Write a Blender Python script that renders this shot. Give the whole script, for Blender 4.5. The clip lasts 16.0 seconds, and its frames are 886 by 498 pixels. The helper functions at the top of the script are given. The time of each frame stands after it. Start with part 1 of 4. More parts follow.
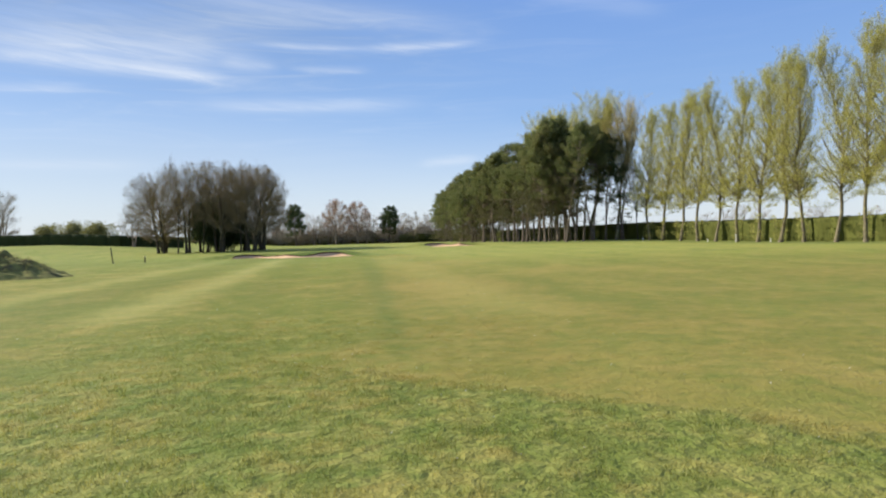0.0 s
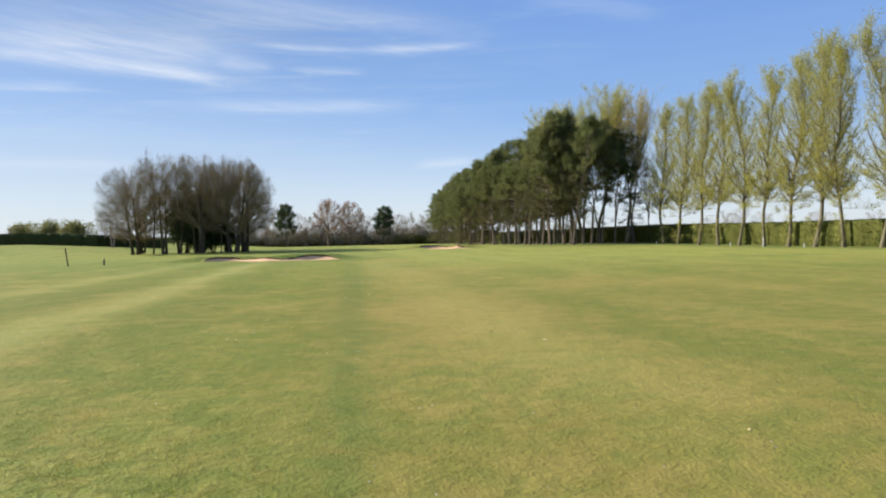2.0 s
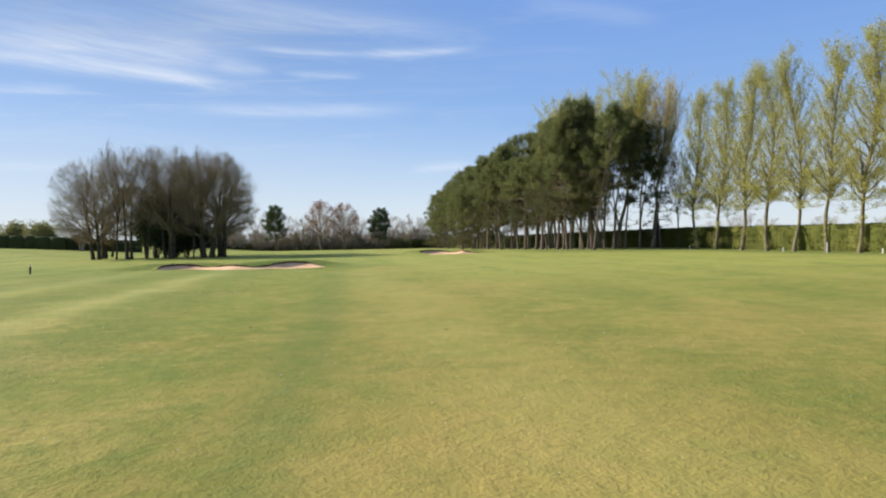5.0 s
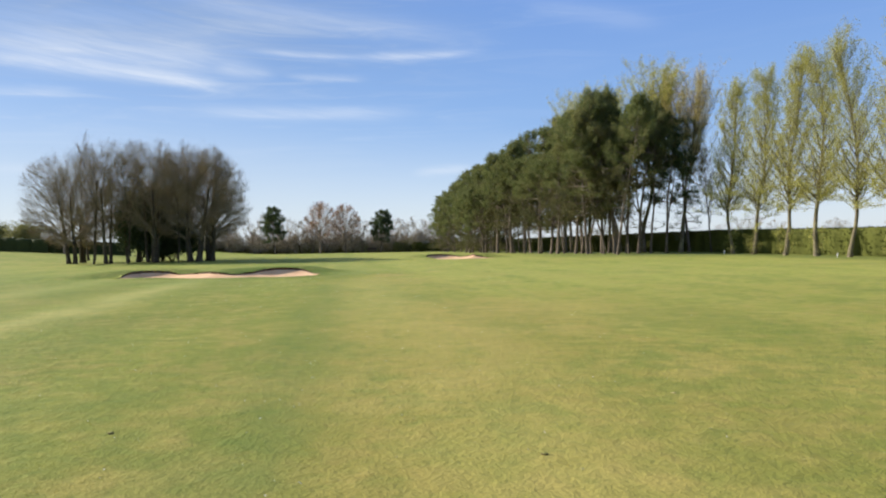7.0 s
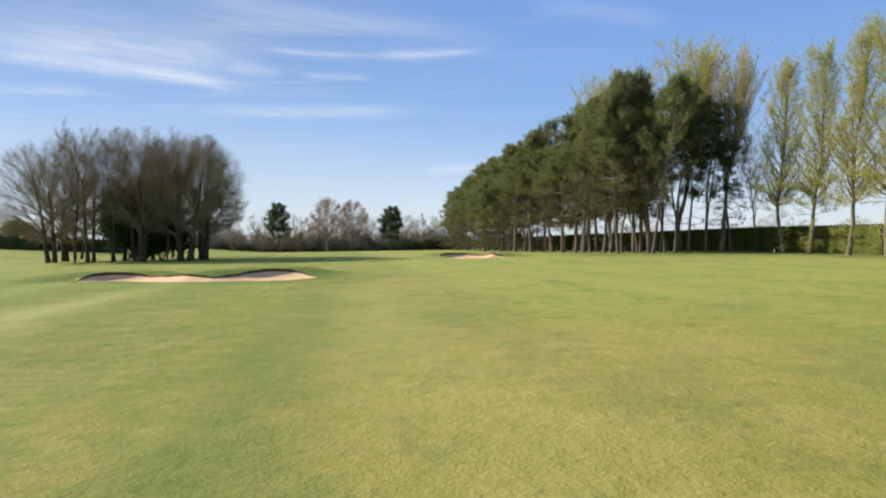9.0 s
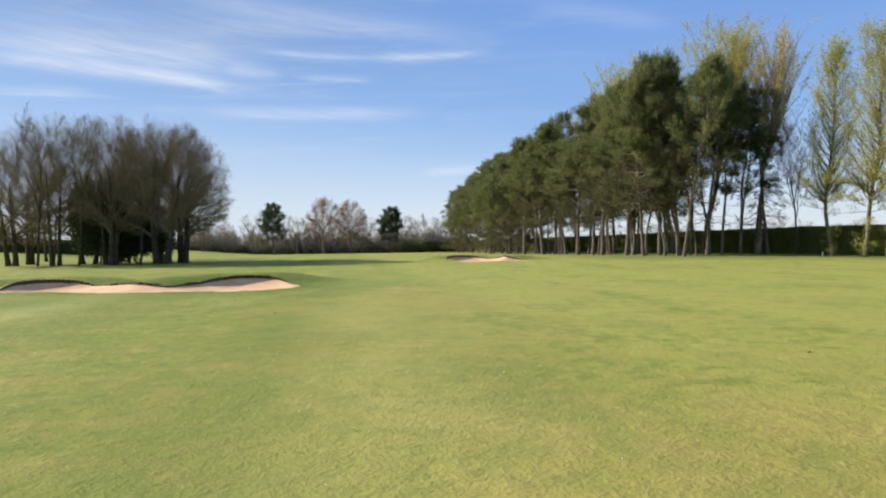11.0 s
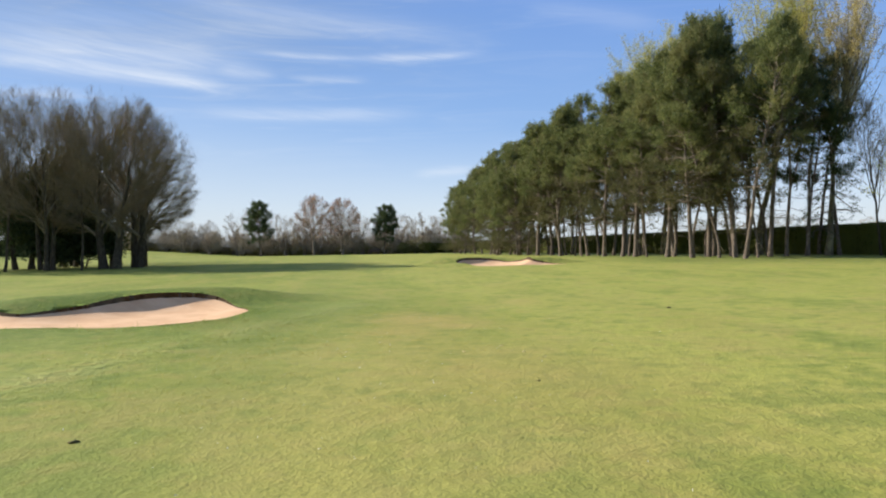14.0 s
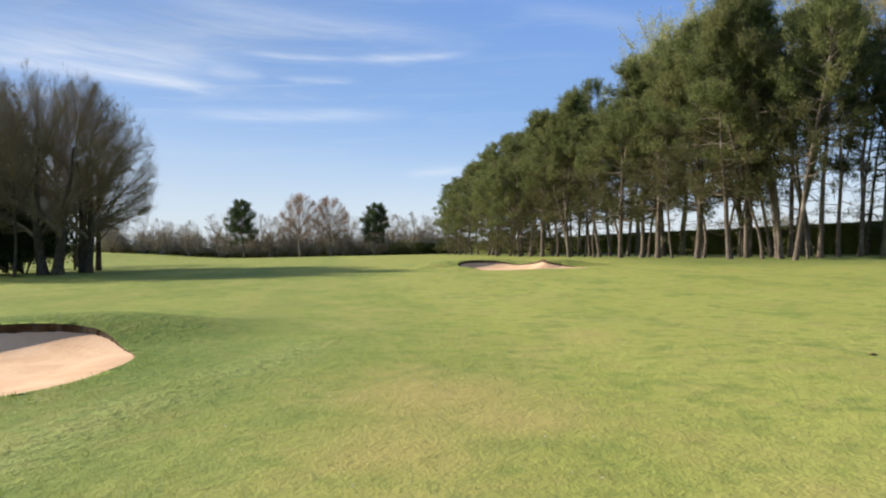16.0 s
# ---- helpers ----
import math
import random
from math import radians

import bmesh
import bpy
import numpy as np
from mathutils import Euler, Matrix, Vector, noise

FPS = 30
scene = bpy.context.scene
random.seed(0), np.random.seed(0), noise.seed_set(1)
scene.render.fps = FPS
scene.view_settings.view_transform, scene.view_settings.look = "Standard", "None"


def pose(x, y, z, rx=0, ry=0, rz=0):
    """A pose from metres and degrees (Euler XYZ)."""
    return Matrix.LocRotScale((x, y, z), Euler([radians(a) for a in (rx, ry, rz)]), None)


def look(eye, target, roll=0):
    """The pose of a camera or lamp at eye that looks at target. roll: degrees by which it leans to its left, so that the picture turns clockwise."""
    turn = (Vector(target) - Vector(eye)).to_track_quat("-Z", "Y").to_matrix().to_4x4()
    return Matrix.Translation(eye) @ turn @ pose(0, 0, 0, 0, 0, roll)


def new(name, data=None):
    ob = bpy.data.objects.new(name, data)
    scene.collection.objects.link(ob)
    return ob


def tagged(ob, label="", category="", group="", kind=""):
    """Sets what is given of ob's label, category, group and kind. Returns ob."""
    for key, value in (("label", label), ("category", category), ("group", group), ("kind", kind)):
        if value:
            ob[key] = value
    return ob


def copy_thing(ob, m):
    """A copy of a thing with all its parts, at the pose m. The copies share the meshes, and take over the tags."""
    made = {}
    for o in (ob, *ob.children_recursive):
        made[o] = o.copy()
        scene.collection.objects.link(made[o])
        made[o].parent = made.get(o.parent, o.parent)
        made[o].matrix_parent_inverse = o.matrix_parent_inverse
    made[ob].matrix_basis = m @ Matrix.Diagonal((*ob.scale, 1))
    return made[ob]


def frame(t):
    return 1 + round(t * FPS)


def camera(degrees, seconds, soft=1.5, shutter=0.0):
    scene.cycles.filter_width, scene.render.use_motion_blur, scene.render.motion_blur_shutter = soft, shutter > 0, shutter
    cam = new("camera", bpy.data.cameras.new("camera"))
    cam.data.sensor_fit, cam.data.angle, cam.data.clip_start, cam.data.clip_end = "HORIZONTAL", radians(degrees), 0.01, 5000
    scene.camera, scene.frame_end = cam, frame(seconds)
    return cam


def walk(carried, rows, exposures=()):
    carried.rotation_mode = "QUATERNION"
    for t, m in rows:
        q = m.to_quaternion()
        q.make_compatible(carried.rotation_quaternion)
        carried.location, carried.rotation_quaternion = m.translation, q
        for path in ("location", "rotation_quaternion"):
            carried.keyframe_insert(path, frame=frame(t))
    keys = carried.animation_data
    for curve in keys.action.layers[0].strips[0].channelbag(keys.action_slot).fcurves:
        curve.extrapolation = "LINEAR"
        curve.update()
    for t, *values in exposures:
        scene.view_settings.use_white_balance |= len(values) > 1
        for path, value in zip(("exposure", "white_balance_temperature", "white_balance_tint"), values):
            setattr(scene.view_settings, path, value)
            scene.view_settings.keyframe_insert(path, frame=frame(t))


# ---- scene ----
cam = camera(63.5, 16.0, soft=2.1)
METRES, EYE, TILT, LEAN, TURN = 55.556, 1.5, 0.0, 0.0, 0.0
ROWS = [
    (0.0, 0.0, 0.0, 0.0, -0.03, -1.01, 1.7),
    (0.5, 0.0004, 0.0317, -0.0003, -0.44, -0.93, 1.56),
    (1.0, -0.0009, 0.0622, 0.0002, -0.33, -0.76, 1.31),
    (1.5, -0.0025, 0.0936, 0.0001, 0.03, -0.81, 1.33),
    (2.0, -0.0035, 0.1257, -0.0002, -0.38, -0.87, 1.32),
    (2.5, -0.0053, 0.1574, -0.0003, -0.78, -0.76, 1.14),
    (3.0, -0.008, 0.1889, -0.0003, -0.69, -0.57, 1.04),
    (3.5, -0.0108, 0.2208, -0.0007, -0.42, -0.57, 1.16),
    (4.0, -0.0118, 0.2527, -0.0009, -0.79, -0.59, 1.25),
    (6.5, -0.024, 0.4085, 0.0, -0.51, -0.35, 0.99),
    (7.0, -0.0263, 0.4396, 0.0003, -0.53, -0.3, 1.03),
    (7.5, -0.0291, 0.4708, 0.0004, -0.49, -0.37, 1.03),
    (8.0, -0.0312, 0.5003, 0.0002, -0.65, -0.52, 1.09),
    (8.5, -0.034, 0.5325, -0.0007, -0.36, -0.56, 0.98),
    (9.0, -0.0368, 0.563, -0.0002, 0.16, -0.43, 0.91),
    (11.5, -0.0506, 0.7153, -0.0016, 0.07, -0.25, 0.89),
    (12.0, -0.0537, 0.7461, -0.0017, 0.13, -0.33, 0.91),
    (12.5, -0.0566, 0.7766, -0.0012, -0.17, -0.48, 1.07),
    (13.0, -0.0585, 0.8084, -0.0015, -0.61, -0.54, 1.14),
    (13.5, -0.062, 0.84, -0.0016, -0.51, -0.3, 0.95),
    (14.0, -0.0653, 0.871, -0.0013, -0.4, -0.2, 1.01),
    (14.5, -0.0678, 0.9028, -0.0013, -0.82, -0.25, 1.2),
    (15.0, -0.0695, 0.934, -0.0012, -1.18, -0.3, 1.32),
    (15.5, -0.071, 0.9662, -0.0014, -1.2, -0.29, 1.27),
    (16.0, -0.073, 0.9969, -0.001, -1.16, -0.17, 1.21),
]
walk(cam, [(t, pose(0, 0, EYE, TILT, LEAN, TURN) @ pose(METRES * x, METRES * y, METRES * z, 90 + pitch, roll, yaw)) for t, x, y, z, yaw, pitch, roll in ROWS])

# ---- light and air ----
SUN_AZ, SUN_EL = -72.0, 30.0          # degrees: azimuth from the +y axis (minus is to the west), elevation
sun = new("sun", bpy.data.lights.new("sun", "SUN"))
sun.data.energy, sun.data.angle, sun.data.color = 4.2, radians(0.55), (1.0, 0.93, 0.82)
sun_way = Vector((math.sin(radians(SUN_AZ)) * math.cos(radians(SUN_EL)), math.cos(radians(SUN_AZ)) * math.cos(radians(SUN_EL)), math.sin(radians(SUN_EL))))
sun.matrix_world = look(sun_way * 80, (0, 0, 0))
scene.view_settings.exposure = 1.0


class Graph:
    """Short hand for building node trees."""

    def __init__(self, tree):
        self.t = tree
        self.t.nodes.clear()

    def node(self, kind):
        return self.t.nodes.new(kind)

    def put(self, socket, value):
        if isinstance(value, bpy.types.NodeSocket):
            self.t.links.new(value, socket)
        elif value is not None:
            socket.default_value = value

    def math(self, op, a, b=None, c=None, clamp=False):
        n = self.node("ShaderNodeMath")
        n.operation, n.use_clamp = op, clamp
        for s, v in zip(n.inputs, (a, b, c)):
            self.put(s, v)
        return n.outputs[0]

    def add(self, a, b):
        return self.math("ADD", a, b)

    def sub(self, a, b):
        return self.math("SUBTRACT", a, b)

    def mul(self, a, b):
        return self.math("MULTIPLY", a, b)

    def ramp(self, v, lo, hi, out0=0.0, out1=1.0):
        n = self.node("ShaderNodeMapRange")
        n.interpolation_type = "SMOOTHSTEP"
        for s, x in zip(n.inputs, (v, lo, hi, out0, out1)):
            self.put(s, x)
        return n.outputs[0]

    def mix(self, f, a, b, blend="MIX"):
        n = self.node("ShaderNodeMix")
        n.data_type, n.blend_type = "RGBA", blend
        self.put(n.inputs[0], f)
        self.put(n.inputs[6], (*a, 1) if isinstance(a, tuple) else a)
        self.put(n.inputs[7], (*b, 1) if isinstance(b, tuple) else b)
        return n.outputs[2]

    def noise(self, vector, scale, detail=3.0, rough=0.55, warp=0.0):
        n = self.node("ShaderNodeTexNoise")
        self.put(n.inputs["Vector"], vector)
        n.inputs["Scale"].default_value, n.inputs["Detail"].default_value = scale, detail
        n.inputs["Roughness"].default_value, n.inputs["Distortion"].default_value = rough, warp
        return n.outputs[0]

    def xyz(self, x, y, z=0.0):
        n = self.node("ShaderNodeCombineXYZ")
        for s, v in zip(n.inputs, (x, y, z)):
            self.put(s, v)
        return n.outputs[0]

    def split(self, vector):
        n = self.node("ShaderNodeSeparateXYZ")
        self.put(n.inputs[0], vector)
        return n.outputs


# sky: clear spring blue with thin drawn-out cirrus
world = bpy.data.worlds.new("sky")
scene.world = world
world.use_nodes = True
g = Graph(world.node_tree)
sky = g.node("ShaderNodeTexSky")
sky.sky_type, sky.sun_disc, sky.sun_elevation, sky.sun_rotation = "NISHITA", False, radians(SUN_EL), radians(SUN_AZ)
sky.altitude, sky.air_density, sky.dust_density, sky.ozone_density = 0.0, 1.0, 0.6, 2.2
sx, sy, sz = g.split(g.node("ShaderNodeTexCoord").outputs["Generated"])
az, el = g.math("ARCTAN2", sx, sy), g.math("ARCSINE", sz)
wisp = g.noise(g.xyz(g.mul(az, 5.0), g.mul(el, 46.0), 0.0), 1.0, 6.0, 0.62, 0.9)
fibre = g.noise(g.xyz(g.mul(g.add(az, g.mul(el, 1.2)), 14.0), g.mul(g.add(el, g.mul(az, 0.12)), 120.0), 3.0), 1.0, 5.0, 0.6, 0.6)
bend = g.mul(g.sub(wisp, 0.5), 0.016)
total = None
# azimuth, elevation, half length, half width, slope, strength of each drawn-out streak
for a0, e0, half, wide, slope, power in (
        (-0.424, 0.247, 0.150, 0.0210, 0.005, 0.46), (-0.433, 0.224, 0.130, 0.0085, -0.045, 0.40), (-0.347, 0.220, 0.055, 0.0056, -0.085, 0.38), (-0.255, 0.234, 0.033, 0.0079, -0.088, 0.28),
        (-0.177, 0.258, 0.066, 0.0051, -0.041, 0.38), (-0.022, 0.259, 0.077, 0.0059, 0.025, 0.42), (-0.146, 0.229, 0.046, 0.0044, -0.039, 0.22), (-0.180, 0.181, 0.138, 0.0090, 0.003, 0.32),
        (0.013, 0.104, 0.036, 0.0047, 0.068, 0.36), (-0.512, 0.192, 0.052, 0.0059, 0.050, 0.26), (-0.382, 0.283, 0.191, 0.0173, 0.024, 0.14), (-0.168, 0.304, 0.195, 0.0140, -0.102, 0.22),
        (0.218, 0.302, 0.081, 0.0130, -0.200, 0.14), (-0.486, 0.101, 0.091, 0.0069, 0.019, 0.20)):
    da, de = g.sub(az, a0), g.add(g.sub(el, e0), bend)
    u = g.math("DIVIDE", da, half)
    v = g.math("DIVIDE", g.sub(de, g.mul(da, slope)), wide)
    s = g.mul(g.math("EXPONENT", g.mul(g.add(g.mul(g.mul(u, u), g.mul(u, u)), g.mul(v, v)), -1.0)), power)
    total = s if total is None else g.add(total, s)
veil = g.mul(g.ramp(wisp, 0.45, 0.8), g.mul(g.ramp(el, 0.05, 0.2), g.ramp(az, -0.5, 0.45, 0.2, 0.03)))
cloud = g.math("MINIMUM", g.add(g.mul(total, g.ramp(fibre, 0.2, 0.75, 0.55, 1.05)), veil), 0.95)
body = g.mix(1.0, sky.outputs[0], (0.90, 1.0, 1.14), "MULTIPLY")
depth = g.mix(g.ramp(el, 0.0, 0.19), (5.7, 6.25, 7.0), (2.1, 3.5, 6.2))
depth = g.mix(g.ramp(el, 0.12, 0.42), depth, (1.2, 2.45, 5.9))
depth = g.mix(g.ramp(el, 0.44, 0.8), depth, (2.3, 3.2, 5.0))
body = g.mix(0.72, body, depth)
# a thin grey veil over the north-west, paler low down
body = g.mix(g.mul(g.ramp(az, 0.15, -0.45, 0.0, 0.36), g.ramp(el, 0.26, 0.10)), body, (4.1, 4.65, 5.3))
body = g.mix(g.mul(g.ramp(az, 0.25, -0.35, 0.0, 0.66), g.mul(g.ramp(el, 0.14, 0.30), g.ramp(wisp, 0.25, 0.7, 0.6, 1.0))), body, (1.85, 2.72, 4.30))
body = g.mix(cloud, body, (6.3, 6.7, 7.3))
bg = g.node("ShaderNodeBackground")
g.put(bg.inputs[0], body)
bg.inputs[1].default_value = 0.069
g.put(g.node("ShaderNodeOutputWorld").inputs[0], bg.outputs[0])


# ---- materials ----
def material(name):
    m = bpy.data.materials.new(name)
    m.use_nodes = True
    return m, Graph(m.node_tree)


def finish(g, colour, rough=0.8, bump=None, strength=0.3, distance=0.02, spec=0.3, through_light=None, share=0.35):
    p = g.node("ShaderNodeBsdfPrincipled")
    g.put(p.inputs["Base Color"], (*colour, 1) if isinstance(colour, tuple) else colour)
    g.put(p.inputs["Roughness"], rough)
    p.inputs["Specular IOR Level"].default_value = spec
    if bump is not None:
        b = g.node("ShaderNodeBump")
        b.inputs["Strength"].default_value, b.inputs["Distance"].default_value = strength, distance
        g.put(b.inputs["Height"], bump)
        g.put(p.inputs["Normal"], b.outputs[0])
    out = p.outputs[0]
    if through_light is not None:
        tr = g.node("ShaderNodeBsdfTranslucent")
        g.put(tr.inputs[0], through_light)
        mixer = g.node("ShaderNodeMixShader")
        mixer.inputs[0].default_value = share
        g.put(mixer.inputs[1], out)
        g.put(mixer.inputs[2], tr.outputs[0])
        out = mixer.outputs[0]
    g.put(g.node("ShaderNodeOutputMaterial").inputs[0], out)


def turf_colour(g, place):
    """The colour of the turf at a place of the plan: mown stripes, dry and lush patches, the rough at the start."""
    x, y, _ = g.split(place)
    across = g.add(x, g.mul(y, 0.147))
    lanes = g.noise(g.xyz(g.mul(across, 0.55), g.mul(y, 0.028), 1.0), 1.0, 3.0, 0.6, 0.3)
    patch = g.noise(place, 0.16, 4.0, 0.6, 0.6)
    blotch = g.noise(place, 0.75, 4.0, 0.65, 0.4)
    fine = g.noise(place, 9.0, 4.0, 0.7)
    lush = g.ramp(g.add(g.add(g.mul(lanes, 0.7), g.mul(patch, 0.9)), g.mul(blotch, 0.9)), 1.02, 1.48)
    side = g.add(g.ramp(g.add(across, g.mul(g.sub(patch, 0.5), 4.0)), 3.2, -1.6, -0.28, 0.68), g.ramp(across, 4.0, 9.0, 0.0, 0.30))
    lush = g.add(lush, g.mul(side, g.ramp(y, 30.0, 62.0, 1.0, 0.35)))
    lush = g.math("MAXIMUM", g.add(lush, g.ramp(y, 25.0, 110.0, 0.0, 0.35)), 0.0)
    col = g.mix(g.math("MINIMUM", lush, 1.0), (0.248, 0.208, 0.062), (0.146, 0.172, 0.035))
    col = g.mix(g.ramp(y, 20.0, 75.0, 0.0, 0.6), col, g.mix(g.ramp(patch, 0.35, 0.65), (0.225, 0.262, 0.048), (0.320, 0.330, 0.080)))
    warm = g.mul(g.ramp(y, 34.0, 56.0), g.ramp(across, 4.0, 8.5))
    col = g.mix(g.mul(warm, 0.65), col, (0.380, 0.360, 0.096))
    broad = g.noise(g.xyz(g.mul(x, 1.0), g.mul(y, 0.42), 5.0), 0.34, 4.0, 0.62, 0.9)
    col = g.mix(g.ramp(broad, 0.50, 0.66, 0.0, 0.42), col, (0.330, 0.275, 0.095))
    col = g.mix(g.ramp(broad, 0.50, 0.34, 0.0, 0.50), col, (0.118, 0.158, 0.036))
    stripe = g.math("SINE", g.add(g.mul(across, 1.5), g.mul(patch, 5.0)))
    col = g.mix(g.ramp(stripe, 0.1, 0.9, 0.0, g.add(g.ramp(patch, 0.35, 0.6, 0.0, 0.14), g.ramp(across, 3.0, 6.0, 0.0, 0.04))), col, (0.40, 0.39, 0.12))
    col = g.mix(g.ramp(stripe, -0.1, -0.9, 0.0, g.add(g.ramp(patch, 0.6, 0.4, 0.0, 0.14), g.ramp(across, 3.0, 6.0, 0.0, 0.03))), col, (0.15, 0.17, 0.036))
    clump = g.noise(place, 3.2, 4.0, 0.65, 0.15)
    # bare, sandy patches
    dry = g.ramp(g.add(g.mul(g.noise(place, 0.42, 3.0, 0.6, 0.3), 0.75), g.mul(g.noise(place, 1.3, 3.0, 0.6, 0.2), 0.25)), 0.51, 0.64)
    col = g.mix(g.mul(dry, 0.50), col, (0.375, 0.295, 0.122))
    # oval patches of darker grass at fixed places
    for hx, hy, hw, hl, hp in ((19.0, 50.0, 4.5, 1.6, 0.6), (6.0, 16.7, 0.9, 0.7, 0.55), (11.0, 33.0, 3.0, 0.9, 0.4), (-4.2, 21.0, 1.6, 1.0, 0.35), (24.0, 66.0, 6.0, 1.6, 0.5), (-9.0, 40.0, 2.5, 1.5, 0.4)):
        ux, uy = g.math("DIVIDE", g.add(g.sub(x, hx), g.mul(g.sub(blotch, 0.5), hw)), hw), g.math("DIVIDE", g.sub(y, hy), hl)
        col = g.mix(g.mul(g.math("EXPONENT", g.mul(g.add(g.mul(ux, ux), g.mul(uy, uy)), -1.0)), hp), col, (0.105, 0.135, 0.032))
    # rough cut around the first tee
    dx = g.add(x, 2.3)
    fall = g.math("MINIMUM", g.math("MAXIMUM", g.mul(dx, 0.70), g.mul(dx, -0.55)), g.add(4.6, g.mul(blotch, 1.5)))
    edge = g.add(g.sub(g.sub(9.0, fall), y), g.mul(g.sub(blotch, 0.5), 2.2))
    ex, ey = g.math("DIVIDE", g.add(x, 3.6), 2.2), g.math("DIVIDE", g.sub(y, 10.6), 2.4)
    tongue = g.math("EXPONENT", g.mul(g.add(g.mul(ex, ex), g.mul(ey, ey)), -1.0))
    rough = g.math("MAXIMUM", g.ramp(edge, -0.3, 0.4), g.mul(tongue, g.ramp(blotch, 0.3, 0.55, 0.45, 1.0)))
    rcol = g.mix(g.ramp(g.add(g.mul(blotch, 0.5), g.mul(clump, 0.5)), 0.38, 0.62), (0.104, 0.165, 0.046), (0.250, 0.262, 0.098))
    rcol = g.mix(g.ramp(g.noise(place, 5.0, 4.0, 0.65, 0.5), 0.46, 0.32, 0.0, 0.45), rcol, (0.076, 0.118, 0.032))
    col = g.mix(g.mul(rough, 0.9), col, rcol)
    # lusher collar beside the bunker
    bx, by = g.math("DIVIDE", g.add(x, 9.8), 4.2), g.math("DIVIDE", g.sub(y, 64.5), 4.5)
    ring = g.math("EXPONENT", g.mul(g.add(g.mul(bx, bx), g.mul(by, by)), -1.0))
    col = g.mix(g.mul(ring, 0.85), col, g.mix(g.ramp(clump, 0.35, 0.65), (0.078, 0.126, 0.026), (0.138, 0.185, 0.042)))
    tufty = g.mul(g.ramp(g.add(across, g.mul(g.sub(patch, 0.5), 6.0)), 1.0, -2.5, 0.0, 0.55), g.ramp(y, 62.0, 90.0, 1.0, 0.0))
    wild = g.math("MAXIMUM", g.math("MAXIMUM", rough, g.mul(ring, 0.8)), tufty)
    mott = g.noise(place, 1.6, 3.0, 0.6, 0.25)
    col = g.mix(g.ramp(mott, 0.50, 0.68, 0.0, 0.34), col, (0.325, 0.275, 0.100))
    col = g.mix(g.ramp(mott, 0.48, 0.32, 0.0, 0.42), col, (0.112, 0.160, 0.034))
    col = g.mix(g.ramp(clump, 0.30, 0.52, 0.36, 0.0), col, (0.110, 0.150, 0.034))
    col = g.mix(g.ramp(clump, 0.54, 0.76, 0.0, 0.20), col, (0.40, 0.38, 0.15))
    # a pale band of ruffled grass running past the bunker
    away = g.sub(x, g.add(-8.3, g.mul(g.sub(y, 56.0), 0.24)))
    band = g.mul(g.math("EXPONENT", g.mul(g.mul(away, away), -2.6)), g.mul(g.ramp(y, 51.0, 56.0), g.ramp(y, 72.0, 64.0)))
    col = g.mix(g.mul(band, g.ramp(blotch, 0.35, 0.62, 0.15, 0.6)), col, (0.300, 0.310, 0.130))
    wild = g.math("MAXIMUM", wild, band)
    # tussocks a hand wide, stronger where the grass stands longer; dark tone paints shade between blades
    tus = g.noise(place, 7.0, 3.0, 0.62, 0.15)
    much = g.add(0.36, g.mul(wild, 0.56))
    col = g.mix(g.mul(much, g.ramp(tus, 0.48, 0.36, 0.0, 0.55)), col, (0.075, 0.105, 0.026))
    col = g.mix(g.mul(much, g.ramp(tus, 0.54, 0.70, 0.0, 0.40)), col, (0.345, 0.340, 0.125))
    # speckle of single leaves and stems
    col = g.mix(g.ramp(fine, 0.28, 0.62, 0.20, 0.0), col, (0.085, 0.105, 0.028))
    col = g.mix(g.ramp(fine, 0.58, 0.80, 0.0, 0.20), col, (0.44, 0.43, 0.19))
    col = g.mix(g.mul(g.sub(g.ramp(y, 22.0, 36.0, 0.42, 0.28), g.mul(wild, 0.22)), g.ramp(across, -2.0, 3.0, 0.45, 1.0)), col, g.mix(g.ramp(y, 20.0, 42.0), (0.180, 0.174, 0.066), (0.230, 0.244, 0.086)))
    # soft blotches, half a pace to three paces across
    soft, drift = g.noise(place, 2.4, 2.0, 0.5, 0.4), g.noise(g.xyz(x, g.mul(y, 0.6), 9.0), 0.62, 3.0, 0.55, 0.6)
    mixed = g.add(g.mul(soft, 0.5), g.mul(drift, 0.5))
    col = g.mix(g.ramp(mixed, 0.51, 0.62, 0.0, 0.36), col, (0.285, 0.228, 0.092))
    col = g.mix(g.ramp(mixed, 0.49, 0.38, 0.0, 0.44), col, (0.118, 0.162, 0.042))
    col = g.mix(g.mul(ring, 0.50), col, (0.082, 0.132, 0.030))
    col = g.mix(g.mul(tufty, g.ramp(y, 44.0, 56.0, 0.0, 0.50)), col, (0.108, 0.150, 0.038))
    # mown lanes to the west; pale and dark tones paint light and shade of slight relief
    for lane, width, power, tone in ((-4.6, 0.9, 0.42, (0.42, 0.385, 0.185)), (-7.0, 0.9, 0.40, (0.150, 0.165, 0.050)), (-9.6, 1.0, 0.30, (0.40, 0.37, 0.17)), (-2.2, 0.9, 0.22, (0.165, 0.185, 0.055)), (3.6, 1.3, 0.25, (0.40, 0.345, 0.150))):
        off = g.math("DIVIDE", g.add(g.sub(across, lane), g.mul(g.sub(patch, 0.5), 1.8)), width)
        col = g.mix(g.mul(g.math("EXPONENT", g.mul(g.mul(off, off), -1.0)), g.mul(g.mul(g.ramp(y, 11.0, 16.0), g.ramp(y, 70.0, 50.0)), g.ramp(blotch, 0.25, 0.6, power * 0.5, power))), col, tone)
